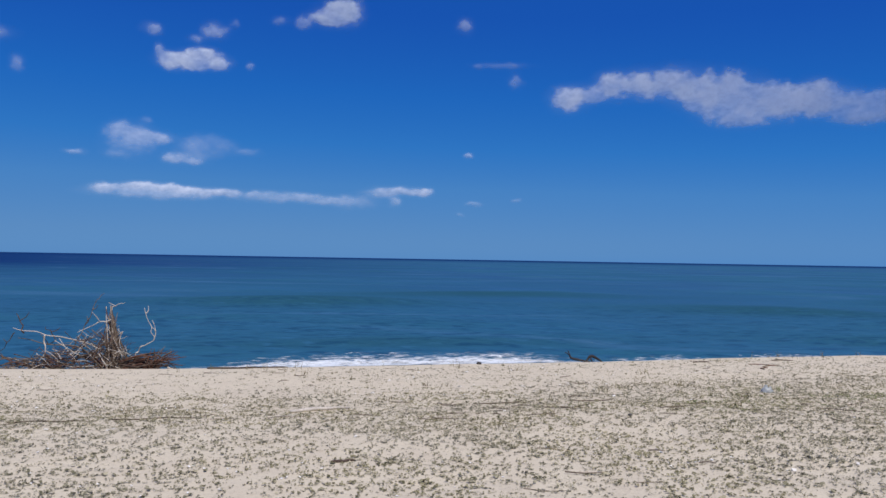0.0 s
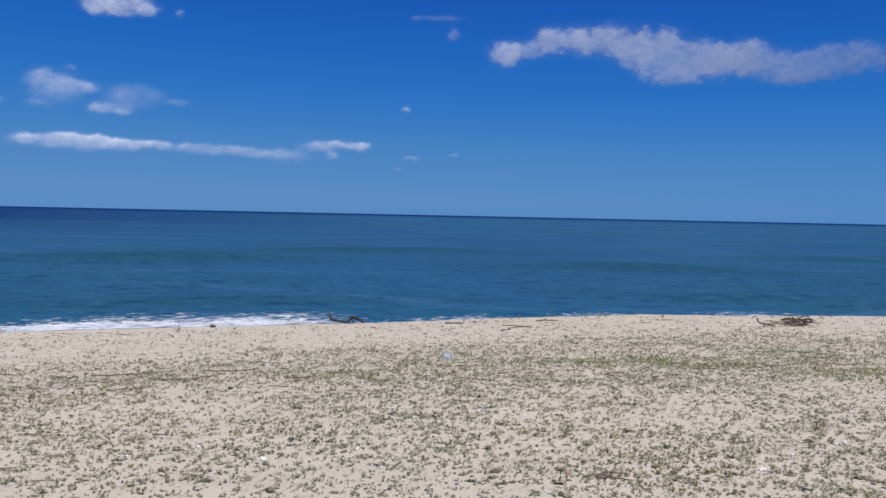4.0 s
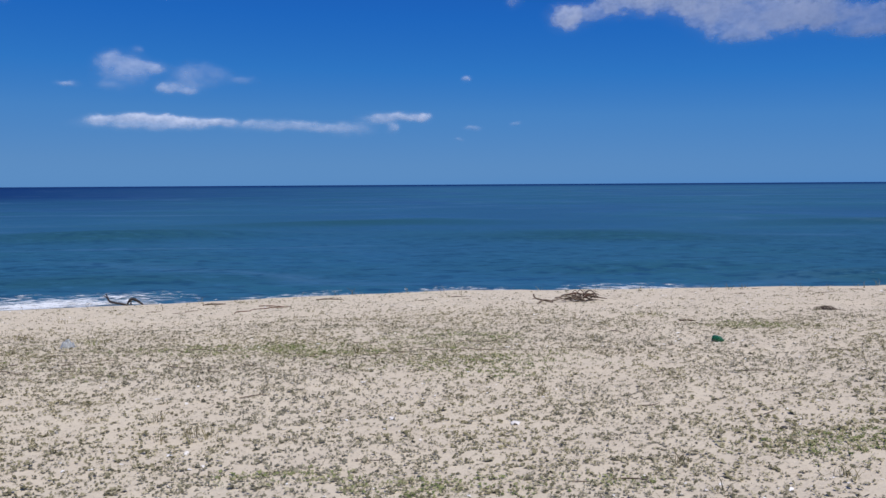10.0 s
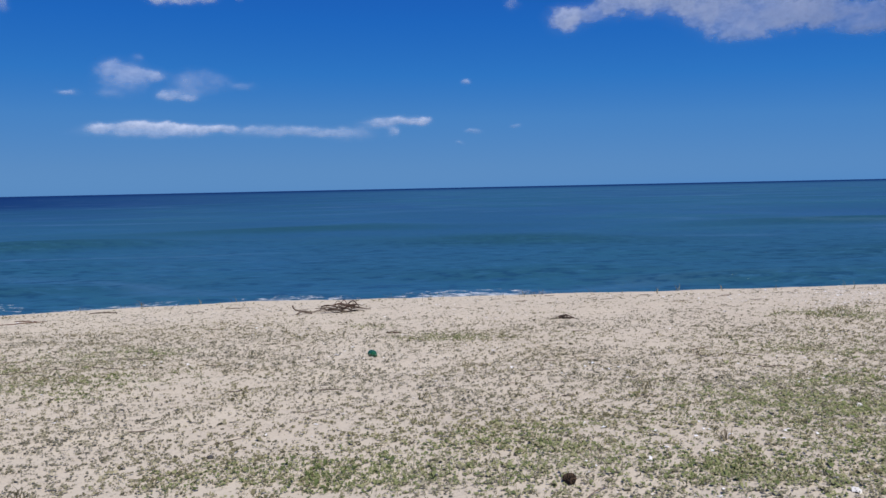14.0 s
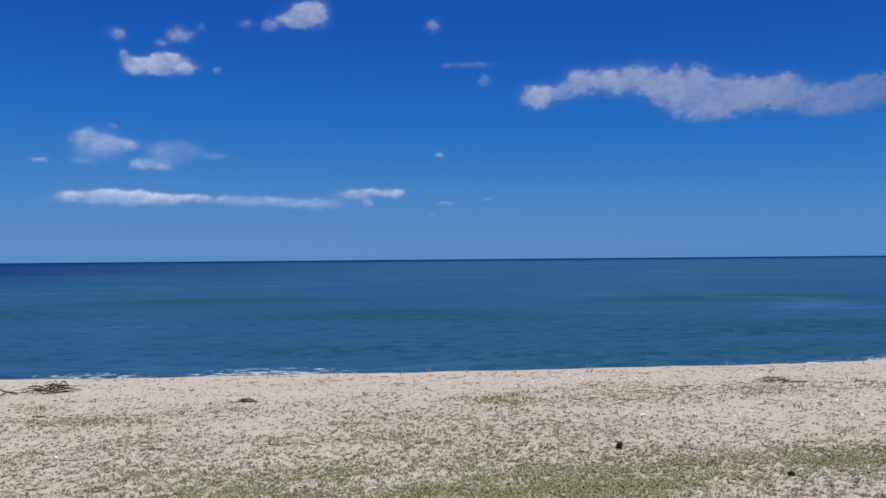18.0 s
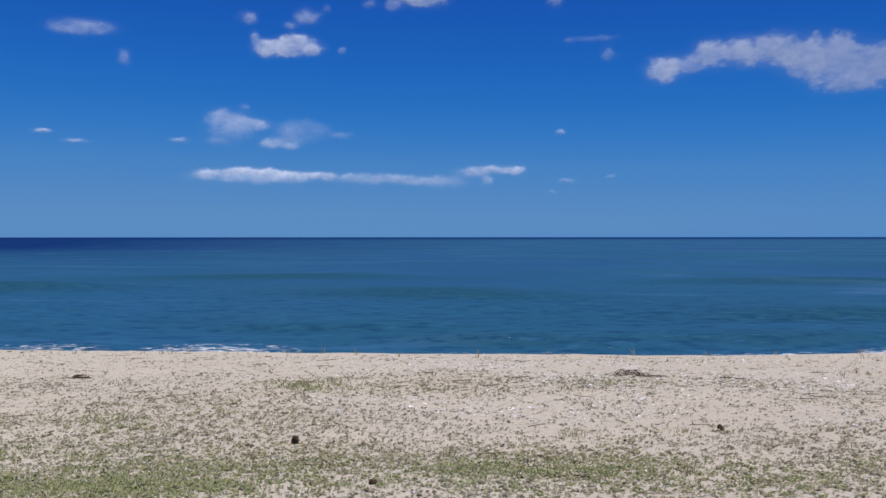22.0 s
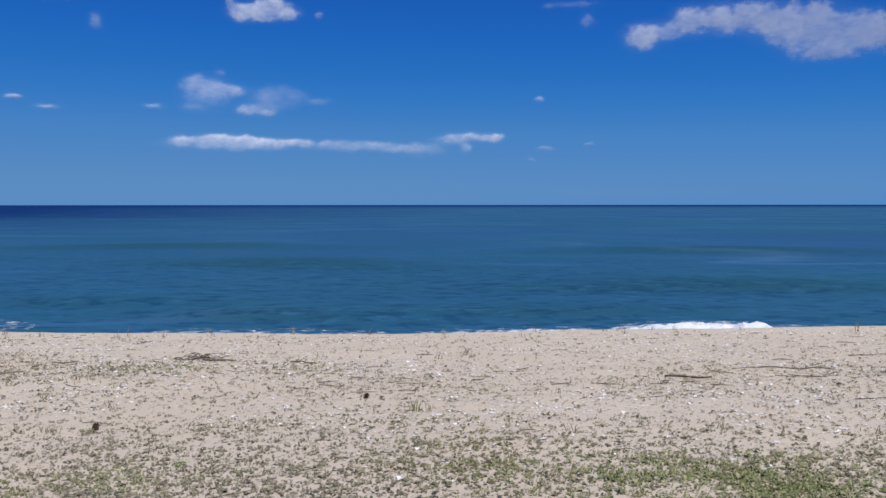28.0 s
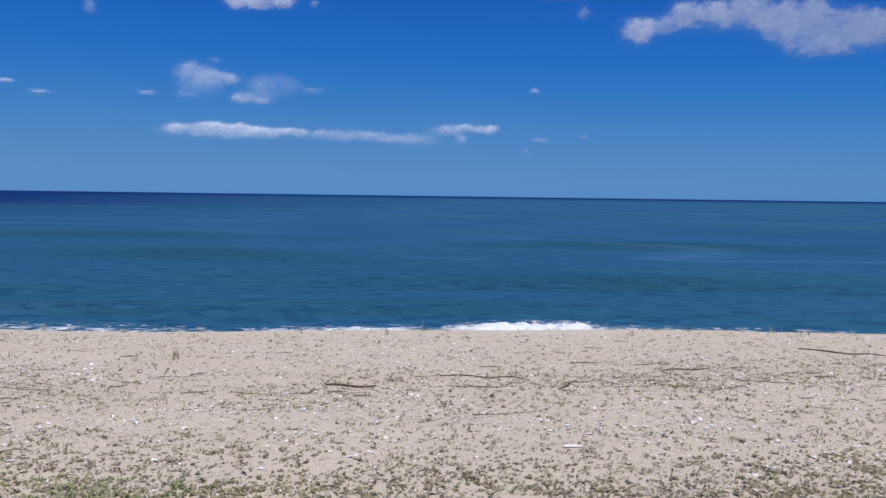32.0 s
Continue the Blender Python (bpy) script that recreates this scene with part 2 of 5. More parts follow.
    c = n.mix(n.mix(inshore.outputs[0], (0, 0, 0), n.ramp(ripple_glints, (0.54, (0, 0, 0)), (0.66, (0.55, 0.55, 0.55)))), c, (0.034, 0.125, 0.215))
    b = n.bump(swell, 0.4, 0.6)
    b = n.bump(chop, 1.0, 0.12, b)
    b = n.bump(ripple, 1.0, 0.045, b)
    gloss = n.add("ShaderNodeBsdfGlossy")
    gloss.inputs["Roughness"].default_value = 0.28
    gloss.inputs["Color"].default_value = (0.62, 0.92, 0.90, 1)
    n.link(b, gloss.inputs["Normal"])
    blend = n.add("ShaderNodeMixShader")
    slick = n.noise(0.085, 4, 0.55, (0.6, 0.6, 1))
    gloss_share = n.ramp(slick, (0.34, (0.14, 0.14, 0.14)), (0.50, (0.20, 0.20, 0.20)), (0.58, (0.30, 0.30, 0.30)), (0.66, (0.20, 0.20, 0.20)))
    gloss_share = n.mix(line, gloss_share, (0.36, 0.36, 0.36))
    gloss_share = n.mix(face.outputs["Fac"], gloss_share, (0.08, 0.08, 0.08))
    gloss_share = n.mix(left_dim.outputs[0], gloss_share, (0.07, 0.07, 0.07))
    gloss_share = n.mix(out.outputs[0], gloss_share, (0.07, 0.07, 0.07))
    n.link(gloss_share, blend.inputs[0])
    n.link(n.shader.outputs[0], blend.inputs[1])
    n.link(gloss.outputs[0], blend.inputs[2])
    n.link(blend.outputs[0], n.tree.nodes["Material Output"].inputs["Surface"])
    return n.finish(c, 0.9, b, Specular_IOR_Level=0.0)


def foam_material():
    n = Nodes("foam")
    froth = n.noise(11, 5, 0.7)
    holes = n.noise(4.2, 5, 0.68, (0.75, 1.1, 1))
    c = n.ramp(froth, (0.25, (0.60, 0.64, 0.65)), (0.65, (0.84, 0.86, 0.85)))
    body = n.add("ShaderNodeAttribute", attribute_name="thickness")
    a = n.add("ShaderNodeMath", operation="ADD")
    n.link(holes, a.inputs[0])
    n.link(body.outputs["Fac"], a.inputs[1])
    strands = n.ramp(n.noise(2.4, 4, 0.6, (0.7, 1.1, 1)), (0.44, (0, 0, 0)), (0.5, (0.16, 0.16, 0.16)), (0.56, (0, 0, 0)))
    lacy = n.add("ShaderNodeMath", operation="ADD")
    n.link(a.outputs[0], lacy.inputs[0])
    n.link(strands, lacy.inputs[1])
    n.link(n.ramp(lacy.outputs[0], (0.66, (0, 0, 0)), (0.92, (0.90, 0.90, 0.90))), n.shader.inputs["Alpha"])
    return n.finish(c, 0.7, n.bump(froth, 0.4, 0.02), Specular_IOR_Level=0.3)


def wood_material(name, light, dark):
    n = Nodes(name)
    grain = n.noise(30, 5, 0.65, (1, 1, 0.15))
    stain = n.noise(5, 4, 0.6)
    c = n.ramp(grain, (0.3, dark), (0.7, light))
    c = n.mix(n.ramp(stain, (0.4, (0, 0, 0)), (0.7, (0.5, 0.5, 0.5))), c, tuple(v * 0.6 for v in dark))
    return n.finish(c, 0.85, n.bump(grain, 0.5, 0.01), Specular_IOR_Level=0.2)


def leaf_material(name, stops, island=True, rough=0.8, tint=()):
    n = Nodes(name)
    c = n.ramp(random_fac(n, island), *stops)
    if tint:
        where = n.ramp(n.noise(0.55, 3, 0.55), (0.42, (0, 0, 0)), (0.60, (1, 1, 1)))
        c = n.mix(where, c, n.ramp(random_fac(n, island), *tint))
    return n.finish(c, rough, None, Specular_IOR_Level=0.2)


def cloud_material():
    n = Nodes("cloud_vapour")
    wisps = n.noise(0.010, 6, 0.6)
    body = n.add("ShaderNodeAttribute", attribute_name="thickness")
    a = n.add("ShaderNodeMath", operation="MULTIPLY", use_clamp=True)
    n.link(body.outputs["Fac"], a.inputs[0])
    n.link(n.ramp(wisps, (0.28, (0.62, 0.62, 0.62)), (0.60, (0.98, 0.98, 0.98))), a.inputs[1])
    n.link(a.outputs[0], n.shader.inputs["Alpha"])
    return n.finish((0.93, 0.95, 1.0), 1.0, None, Specular_IOR_Level=0.0)


SAND, WATER, FOAM = sand_material(), water_material(), foam_material()
PALE_WOOD = wood_material("bleached_wood", (0.66, 0.60, 0.52), (0.42, 0.36, 0.30))
GREY_WOOD = wood_material("weathered_wood", (0.25, 0.195, 0.150), (0.09, 0.065, 0.048))
WET_WOOD = wood_material("soaked_wood", (0.070, 0.062, 0.060), (0.022, 0.020, 0.020))
DARK_WOOD = wood_material("dark_wood", (0.15, 0.105, 0.08), (0.05, 0.035, 0.028))
RED_WOOD = wood_material("reddish_root_wood", (0.20, 0.100, 0.065), (0.075, 0.034, 0.024))
LITTER = leaf_material("dry_litter", ((0.0, (0.080, 0.072, 0.036)), (0.3, (0.150, 0.135, 0.070)), (0.65, (0.245, 0.220, 0.122)), (0.95, (0.40, 0.352, 0.225))),
                       tint=((0.0, (0.082, 0.076, 0.048)), (0.3, (0.150, 0.138, 0.090)), (0.65, (0.235, 0.215, 0.145)), (0.95, (0.40, 0.355, 0.255))))
GREEN = leaf_material("green_blades", ((0.0, (0.060, 0.080, 0.024)), (0.35, (0.125, 0.153, 0.050)), (0.6, (0.190, 0.207, 0.082)), (1.0, (0.34, 0.315, 0.17))),
                      tint=((0.0, (0.10, 0.125, 0.045)), (0.5, (0.21, 0.225, 0.095)), (1.0, (0.33, 0.30, 0.17))))
OLIVE = leaf_material("olive_sprigs", ((0.0, (0.092, 0.092, 0.036)), (0.5, (0.190, 0.184, 0.080)), (1.0, (0.33, 0.305, 0.165))),
                      tint=((0.0, (0.085, 0.070, 0.042)), (0.5, (0.17, 0.140, 0.082)), (1.0, (0.29, 0.25, 0.16))))
STRAW = leaf_material("straw_blades", ((0.0, (0.10, 0.075, 0.045)), (0.5, (0.22, 0.175, 0.10)), (1.0, (0.36, 0.305, 0.20))),
                      tint=((0.0, (0.11, 0.10, 0.045)), (0.5, (0.22, 0.21, 0.10)), (1.0, (0.36, 0.33, 0.20))))
SHELL = leaf_material("shell", ((0.0, (0.62, 0.57, 0.50)), (0.5, (0.78, 0.75, 0.70)), (1.0, (0.84, 0.83, 0.80))), rough=0.5)
CONE = leaf_material("pine_cone_scales", ((0.0, (0.030, 0.020, 0.014)), (1.0, (0.085, 0.055, 0.036))))
VAPOUR = cloud_material()

# ---- ground and sea ----
SEA = -0.75
SHORE_X = (-40, -11.42, -5.42, -3.89, -1.79, 0.29, 2.21, 3.68, 5.02, 6.87, 9.82, 14.91, 20.03, 25.06, 28.06, 33.85, 60)
SHORE_Y = (11.89, 11.89, 12.17, 12.4, 12.96, 13.23, 13.67, 14.06, 14.88, 15.42, 15.15, 15.01, 14.73, 15.6, 15.92, 15.47, 15.47)


def crest(x):
    """Where the beach breaks off towards the water."""
    x = np.asarray(x, float)
    y = sum(np.interp(x + k, SHORE_X, SHORE_Y) for k in (-0.8, -0.4, 0, 0.4, 0.8)) / 5
    return y + 0.10 * (fbm(x * 0.9, x * 0, 2.0, 3) - 0.5)


# low rises and dips of the sand: place, height
SWALES = ((-2.0, 5.8, 0.008), (-2.0, 12.4, -0.014), (3.0, 5.8, -0.011), (3.0, 8.6, 0.017), (3.0, 12.4, 0.011), (8.0, 5.8, -0.063), (8.0, 8.6, -0.016), (8.0, 12.4, 0.025), (13.0, 5.8, 0.043), (13.0, 8.6, -0.014), (18.0, 5.8, 0.054), (18.0, 8.6, -0.052), (18.0, 12.4, 0.056), (23.0, 5.8, 0.064), (23.0, 8.6, 0.034), (23.0, 12.4, -0.023), (28.0, 5.8, 0.013), (28.0, 8.6, 0.057))


def beach(x, y):
    """Height of the sand."""
    x, y = np.asarray(x, float), np.asarray(y, float)
    edge = crest(np.clip(x, -60, 80))
    d = y - edge
    level = np.clip(np.minimum(y, edge), -6, 40)
    top = 0.1589 + 0.0112 * np.clip(x, -10, 34) - 0.0372 * level
    for mx, my, high in SWALES:
        top = top + high * np.exp(-((x - mx) / 3.2) ** 2 - ((level - my) / 1.9) ** 2)
    steep = 0.14 + 0.12 * smooth(1.5, 6.0, x)
    fall = np.where(d > 0, d * d / (d + 0.5) * steep + 0.0372 * np.minimum(d, 0.5), 0)
    z = np.maximum(top - np.maximum(fall, 0), -2.5)
    near = smooth(90, 40, np.abs(x - 12)) * smooth(-30, -12, y)
    z = z + near * (0.050 * (fbm(x * 0.45, y * 0.6, 1.0, 3) - 0.5) + 0.030 * (fbm(x * 1.9, y * 2.3, 5.0, 3) - 0.5)) * smooth(1.5, -0.5, d)
    return z


gx = spread(-14, 40, 0.11, -4600, 4600)
gy = spread(1.5, 17.5, 0.09, -4600, 4600)
ground = new("ground", grid_mesh("ground", gx, gy, beach, SAND))
tagged(ground, "pale pinkish-tan beach sand strewn with shell grit", "sand", kind="structure")


# low waves: place along the beach, half length, distance off the crest of the beach, height, thickness
SWELLS = ((23.0, 5.0, 6.2, 0.13, 1.1), (17.5, 3.5, 5.6, 0.14, 0.9), (12.5, 4.0, 8.0, 0.11, 1.3), (-1.0, 5.0, 7.2, 0.13, 1.2), (-6.0, 7.0, 24.0, 0.34, 2.4),
          (14.0, 6.0, 20.0, 0.26, 3.2), (29.0, 7.0, 12.0, 0.18, 2.0), (33.0, 9.0, 30.0, 0.30, 2.8), (3.0, 8.0, 34.0, 0.24, 3.4))


def water(x, y):
    """Height of the sea: low swell that steepens towards the beach."""
    d = y - crest(np.clip(x, -60, 80))
    far = smooth(160, 60, y)
    bend = 1.6 * fbm(x * 0.05, y * 0.03, 4.0, 2) + 0.02 * x
    z = SEA + far * 0.030 * np.sin((d / 8.5 + bend) * 2 * math.pi) * smooth(1.0, 7.0, d)
    z = z + far * 0.050 * (fbm(x * 0.30, y * 0.9, 6.0, 4) - 0.5) + smooth(45, 25, y) * 0.055 * (fbm(x * 0.8, y * 2.6, 8.0, 3) - 0.5)
    for cx, wide, off, high, thick in SWELLS:
        z = z + high * swell_at(x, d, cx, wide, off, thick)
    return z


def swell_at(x, d, cx, wide, off, thick):
    """Profile of one low wave, steeper towards the beach."""
    e = np.exp(-((x - cx) / wide) ** 2)
    q = d - off - 1.2 * (fbm(x * 0.16, x * 0, cx, 3) - 0.5)
    return e * np.exp(-(q / np.where(q < 0, thick * 0.55, thick * 1.3)) ** 2)


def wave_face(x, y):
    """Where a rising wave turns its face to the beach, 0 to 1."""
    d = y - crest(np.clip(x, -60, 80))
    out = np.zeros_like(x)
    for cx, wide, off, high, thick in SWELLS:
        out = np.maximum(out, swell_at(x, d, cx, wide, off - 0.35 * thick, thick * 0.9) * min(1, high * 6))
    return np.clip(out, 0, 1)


sx = spread(-16, 44, 0.20, -4700, 4700)
sy = spread(13.2, 34, 0.11, 13.1, 4700, 1.06)
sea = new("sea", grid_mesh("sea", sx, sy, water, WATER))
SX, SY = np.meshgrid(sx, sy)
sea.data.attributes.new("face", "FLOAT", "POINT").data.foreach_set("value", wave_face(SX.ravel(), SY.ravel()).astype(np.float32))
tagged(sea, "calm teal-blue sea with low swell and fine ripples", "sea", kind="structure")


def foam_patch(x0, x1, d0, d1, high, cover, seed, fade=1.2):
    """Lacy foam between two lines along the shore."""
    xs, ds = np.arange(x0, x1, 0.05), np.arange(d0, d1, 0.05)
    X, D = np.meshgrid(xs, ds)
    reach = 0.45 * (fbm(X * 0.5, X * 0, seed, 3) - 0.5)
    t = np.clip((D - d0) / (d1 - d0), 0, 1)
    Y = crest(X) + D + reach * t
    along = np.minimum(smooth(x0, x0 + fade, X), smooth(x1, x1 - fade, X))
    lace = fbm(X * 1.6, Y * 2.0, seed + 1, 5)
    body = smooth(0.0, 0.10, t) * (1 - smooth(0.35, 1.0, t)) * along
    thick = cover * body * (0.62 + 0.8 * lace)
    keep = thick > 0.04
    puffs = 0.65 * fbm(X * 2.2, Y * 2.2, seed + 2, 4) + 0.35 * fbm(X * 7.0, Y * 7.0, seed + 4, 3)
    crown = smooth(0.05, 0.30, t) * (1 - smooth(0.30, 0.85, t)) * along
    Z = np.maximum(beach(X, Y), water(X, Y)) + 0.006 + high * crown * np.clip(puffs - 0.10, 0, 1) * 1.9
    w = len(xs)
    i = (np.arange(len(ds) - 1)[:, None] * w + np.arange(w - 1)[None, :]).ravel()
    q = np.stack([i, i + 1, i + 1 + w, i + w], 1)
    q = q[keep.ravel()[q].all(1)]
    used = np.unique(q)
    table = np.zeros(X.size, int)
    table[used] = np.arange(len(used))
    verts = np.stack([X.ravel(), Y.ravel(), Z.ravel()], 1)[used]
    me = quads_mesh("sea_foam", verts, table[q], FOAM)
    me.attributes.new("thickness", "FLOAT", "POINT").data.foreach_set("value", thick.ravel()[used].astype(np.float32))
    return tagged(new("sea_foam", me), "white lacy foam of a spent wave at the waterline", "foam", kind="stuff")


foam_patch(-5.0, 3.4, 0.2, 6.4, 0.09, 0.33, 11, 2.8)
foam_patch(2.2, 6.4, 1.0, 4.6, 0.08, 0.27, 12, 2.0)
foam_patch(6.0, 9.8, 2.0, 4.6, 0.03, 0.17, 13, 1.6)
foam_patch(9.2, 14.0, 1.9, 5.0, 0.05, 0.22, 18, 2.0)
foam_patch(14.6, 22.4, 1.7, 5.0, 0.05, 0.20, 14, 3.0)
foam_patch(20.0, 25.4, 1.7, 5.0, 0.14, 0.33, 17, 1.8)
foam_patch(23.8, 28.2, 1.5, 5.4, 0.26, 0.46, 15, 1.6)
foam_patch(26.6, 35.0, 2.0, 4.8, 0.12, 0.28, 16, 1.5)

# ---- clouds, far out over the sea; each lobe: azimuth, elevation, half width, half height in degrees, body ----
def cloud(lobes, seed):
    """A lumpy, bulging bank of vapour with a ragged rim."""
    a0 = min(l[0] - 1.7 * l[2] for l in lobes) - 0.3
    a1 = max(l[0] + 1.7 * l[2] for l in lobes) + 0.3
    e0 = min(l[1] - 1.7 * l[3] for l in lobes) - 0.2
    e1 = max(l[1] + 1.7 * l[3] for l in lobes) + 0.2
    step = 0.05 if a1 - a0 > 5 else 0.035
    A, E = np.meshgrid(np.arange(a0, a1, step), np.arange(e0, e1, step))
    wa = A + 0.55 * (fbm(A * 1.1, E * 1.5, seed, 4) - 0.5)
    we = E + 0.24 * (fbm(A * 1.3, E * 1.7, seed + 5, 4) - 0.5)
    far_out = np.ones_like(A)
    strength = np.zeros_like(A)
    weight = np.full_like(A, 1e-6)
    for la, le, ra, re, s in lobes:
        r2 = ((wa - la) / ra) ** 2 + ((we - le) / re) ** 2
        g = np.exp(-0.9 * r2)
        far_out *= 1 - np.clip(g, 0, 0.999)
        strength += g * s
        weight += g
    soft_body = 1 - far_out
    ragged = soft_body + 0.66 * (fbm(A * 1.6, E * 2.4, seed + 9, 4) - 0.5)
    body = strength / weight
    inner = 0.86 + 0.65 * (fbm(A * 2.4, E * 4.2, seed + 13, 4) - 0.5) + 0.5 * (fbm(A * 0.9, E * 1.6, seed + 17, 3) - 0.5)
    dens = smooth(0.34, 0.86 + 0.30 * (1 - body), ragged) * body * (0.52 + 0.44 * body) * np.clip(inner, 0.25, 1.1) + 0.16 * smooth(0.05, 0.8, soft_body) * body
    keep = dens > 0.004
    bulge = 4300 - 4 * soft_body
    a, e = np.radians(A), np.radians(E)
    verts = np.stack([(np.sin(a) * np.cos(e) * bulge).ravel() + 12, (np.cos(a) * np.cos(e) * bulge).ravel() + 2, (np.sin(e) * bulge).ravel() + 1.5], 1)
    w = A.shape[1]
    i = (np.arange(A.shape[0] - 1)[:, None] * w + np.arange(w - 1)[None, :]).ravel()
    q = np.stack([i, i + 1, i + 1 + w, i + w], 1)
    q = q[keep.ravel()[q].any(1)]
    used = np.unique(q)
    table = np.zeros(A.size, int)
    table[used] = np.arange(len(used))
    me = quads_mesh("cloud", verts[used], table[q], VAPOUR)
    me.attributes.new("thickness", "FLOAT", "POINT").data.foreach_set("value", np.clip(dens, 0, 1).ravel()[used].astype(np.float32))
    ob = new("cloud", me)
    size = a1 - a0
    label = "long broken bank of white cumulus cloud" if size > 10 else "small ragged white cloud in a blue sky"
    return tagged(ob, label, "cloud", "clouds over the sea", "structure")


cloud([
    (9.01, 11.15, 1.26, 0.84, 1), (10.40, 11.41, 0.79, 0.47, 0.7), (11.84, 12.00, 1.04, 0.93, 1), (13.65, 11.99, 1.28, 0.87, 1), (15.94, 12.05, 1.52, 1.01, 1),
    (17.93, 11.31, 1.49, 1.24, 1), (19.88, 10.89, 1.71, 1.47, 1), (21.79, 10.62, 1.68, 1.10, 1), (23.65, 10.39, 1.64, 0.94, 1), (25.29, 10.67, 1.06, 1.01, 1),
    (26.57, 10.16, 0.91, 0.86, 0.8), (20.35, 9.63, 1.41, 0.49, 0.9), (27.65, 9.36, 1.34, 0.63, 0.8), (29.15, 9.93, 1.09, 0.66, 0.8), (29.13, 9.98, 2.33, 0.70, 0.75),
    (31.24, 10.29, 2.72, 1.01, 0.8),
], 20)
cloud([
    (-17.07, 12.84, 1.76, 0.55, 1), (-16.34, 13.33, 0.89, 0.46, 1), (-18.40, 12.70, 0.70, 0.50, 0.9), (-15.23, 12.78, 0.64, 0.38, 0.9), (-19.00, 13.38, 0.25, 0.45, 0.45),
], 23)
cloud([(-15.60, 14.84, 0.82, 0.56, 0.62), (-16.83, 14.22, 0.56, 0.30, 0.36), (-14.28, 15.42, 0.31, 0.31, 0.25)], 26)
cloud([(-19.48, 14.66, 0.64, 0.40, 0.72)], 29)
cloud([(-13.09, 12.78, 0.31, 0.26, 0.35)], 32)
cloud([
    (-7.26, 16.63, 1.33, 0.85, 1), (-6.33, 16.79, 0.85, 0.75, 1), (-8.18, 16.23, 0.93, 0.42, 0.9), (-9.62, 15.80, 0.53, 0.42, 0.5), (-11.17, 15.85, 0.58, 0.31, 0.38),
], 35)
cloud([(1.72, 16.02, 0.59, 0.54, 0.6)], 38)
cloud([(4.40, 13.38, 1.87, 0.24, 0.28), (5.33, 12.37, 0.48, 0.48, 0.42), (2.79, 13.30, 0.27, 0.21, 0.4)], 41)
cloud([
    (-21.42, 8.10, 0.68, 0.48, 0.75), (-20.26, 7.67, 1.03, 0.54, 0.72), (-19.09, 7.73, 0.99, 0.32, 0.65), (-19.91, 8.75, 0.34, 0.25, 0.24), (-20.73, 7.40, 1.56, 1.07, 0.3),
    (-21.64, 6.50, 0.63, 0.24, 0.25),
], 44)
cloud([
    (-18.14, 6.44, 0.70, 0.35, 0.75), (-16.81, 6.29, 0.55, 0.20, 0.75), (-16.64, 7.07, 1.39, 0.91, 0.38), (-14.97, 7.39, 1.02, 0.56, 0.26), (-13.22, 7.06, 0.90, 0.28, 0.25),
], 47)
cloud([(-24.00, 6.46, 0.61, 0.21, 0.55)], 50)
cloud([
    (-22.31, 4.28, 1.00, 0.31, 0.85), (-20.37, 4.49, 1.22, 0.27, 0.85), (-18.73, 4.41, 1.48, 0.32, 0.92), (-17.05, 4.19, 1.51, 0.33, 0.92), (-15.09, 4.31, 1.27, 0.23, 0.92),
    (-19.67, 3.96, 3.44, 0.32, 0.42), (-12.08, 4.10, 2.08, 0.36, 0.45), (-9.78, 4.08, 1.84, 0.34, 0.5), (-7.69, 3.89, 1.19, 0.26, 0.72), (-5.85, 3.82, 1.60, 0.48, 0.26),
    (-4.26, 4.55, 1.07, 0.37, 0.55), (-2.65, 4.71, 1.34, 0.32, 0.82), (-0.91, 4.64, 0.59, 0.35, 0.82), (-3.06, 3.96, 0.38, 0.38, 0.5),
], 53)
cloud([(2.02, 7.19, 0.40, 0.24, 0.55)], 56)
cloud([(2.45, 3.88, 0.64, 0.19, 0.28), (1.51, 3.11, 0.38, 0.16, 0.25)], 59)
cloud([(5.50, 4.18, 0.45, 0.16, 0.22)], 62)
cloud([(-29.80, 13.34, 1.87, 0.47, 0.6), (-30.78, 12.99, 1.17, 0.31, 0.4)], 65)
cloud([(-27.44, 11.65, 0.51, 0.51, 0.4)], 68)
cloud([(-32.35, 6.72, 0.54, 0.19, 0.6)], 71)
cloud([(-30.54, 6.19, 0.78, 0.19, 0.65)], 74)


# ---- strewn litter, grass and shells ----
GREEN_EAST = (
    (23.65, 8.05, 1.0, 0.5, 0.75), (26.5, 7.9, 0.9, 0.4, 0.4), (20.5, 8.0, 0.5, 0.3, 0.5), (19.03, 11.71, 0.5, 0.3, 0.45), (18.59, 7.67, 1.2, 0.5, 0.58), (17.06, 7.58, 2.0, 0.55, 0.62),
    (15.6, 11.30, 0.8, 0.5, 0.6), (14.6, 6.85, 1.9, 1.0, 1.0), (14.3, 9.27, 0.5, 0.3, 0.5), (14.2, 7.64, 1.5, 0.6, 0.8), (13.41, 5.98, 1.5, 0.6, 0.75),
    (12.23, 5.87, 1.2, 0.5, 0.8),
)
GREEN_WEST = (
    (11.3, 6.32, 0.9, 0.5, 0.85), (10.9, 10.6, 0.5, 0.3, 0.5), (10.32, 6.09, 1.1, 0.42, 0.95), (9.99, 11.68, 0.35, 0.2, 0.6), (8.02, 5.56, 0.6, 0.15, 0.65),
    (7.7, 8.7, 1.0, 0.55, 0.40), (7.3, 10.0, 0.8, 0.5, 0.42), (7.24, 5.56, 0.4, 0.15, 0.6), (6.47, 5.76, 0.5, 0.16, 0.55), (6.15, 9.55, 0.8, 0.42, 0.82),
    (4.9, 9.5, 0.9, 0.35, 0.5),
)
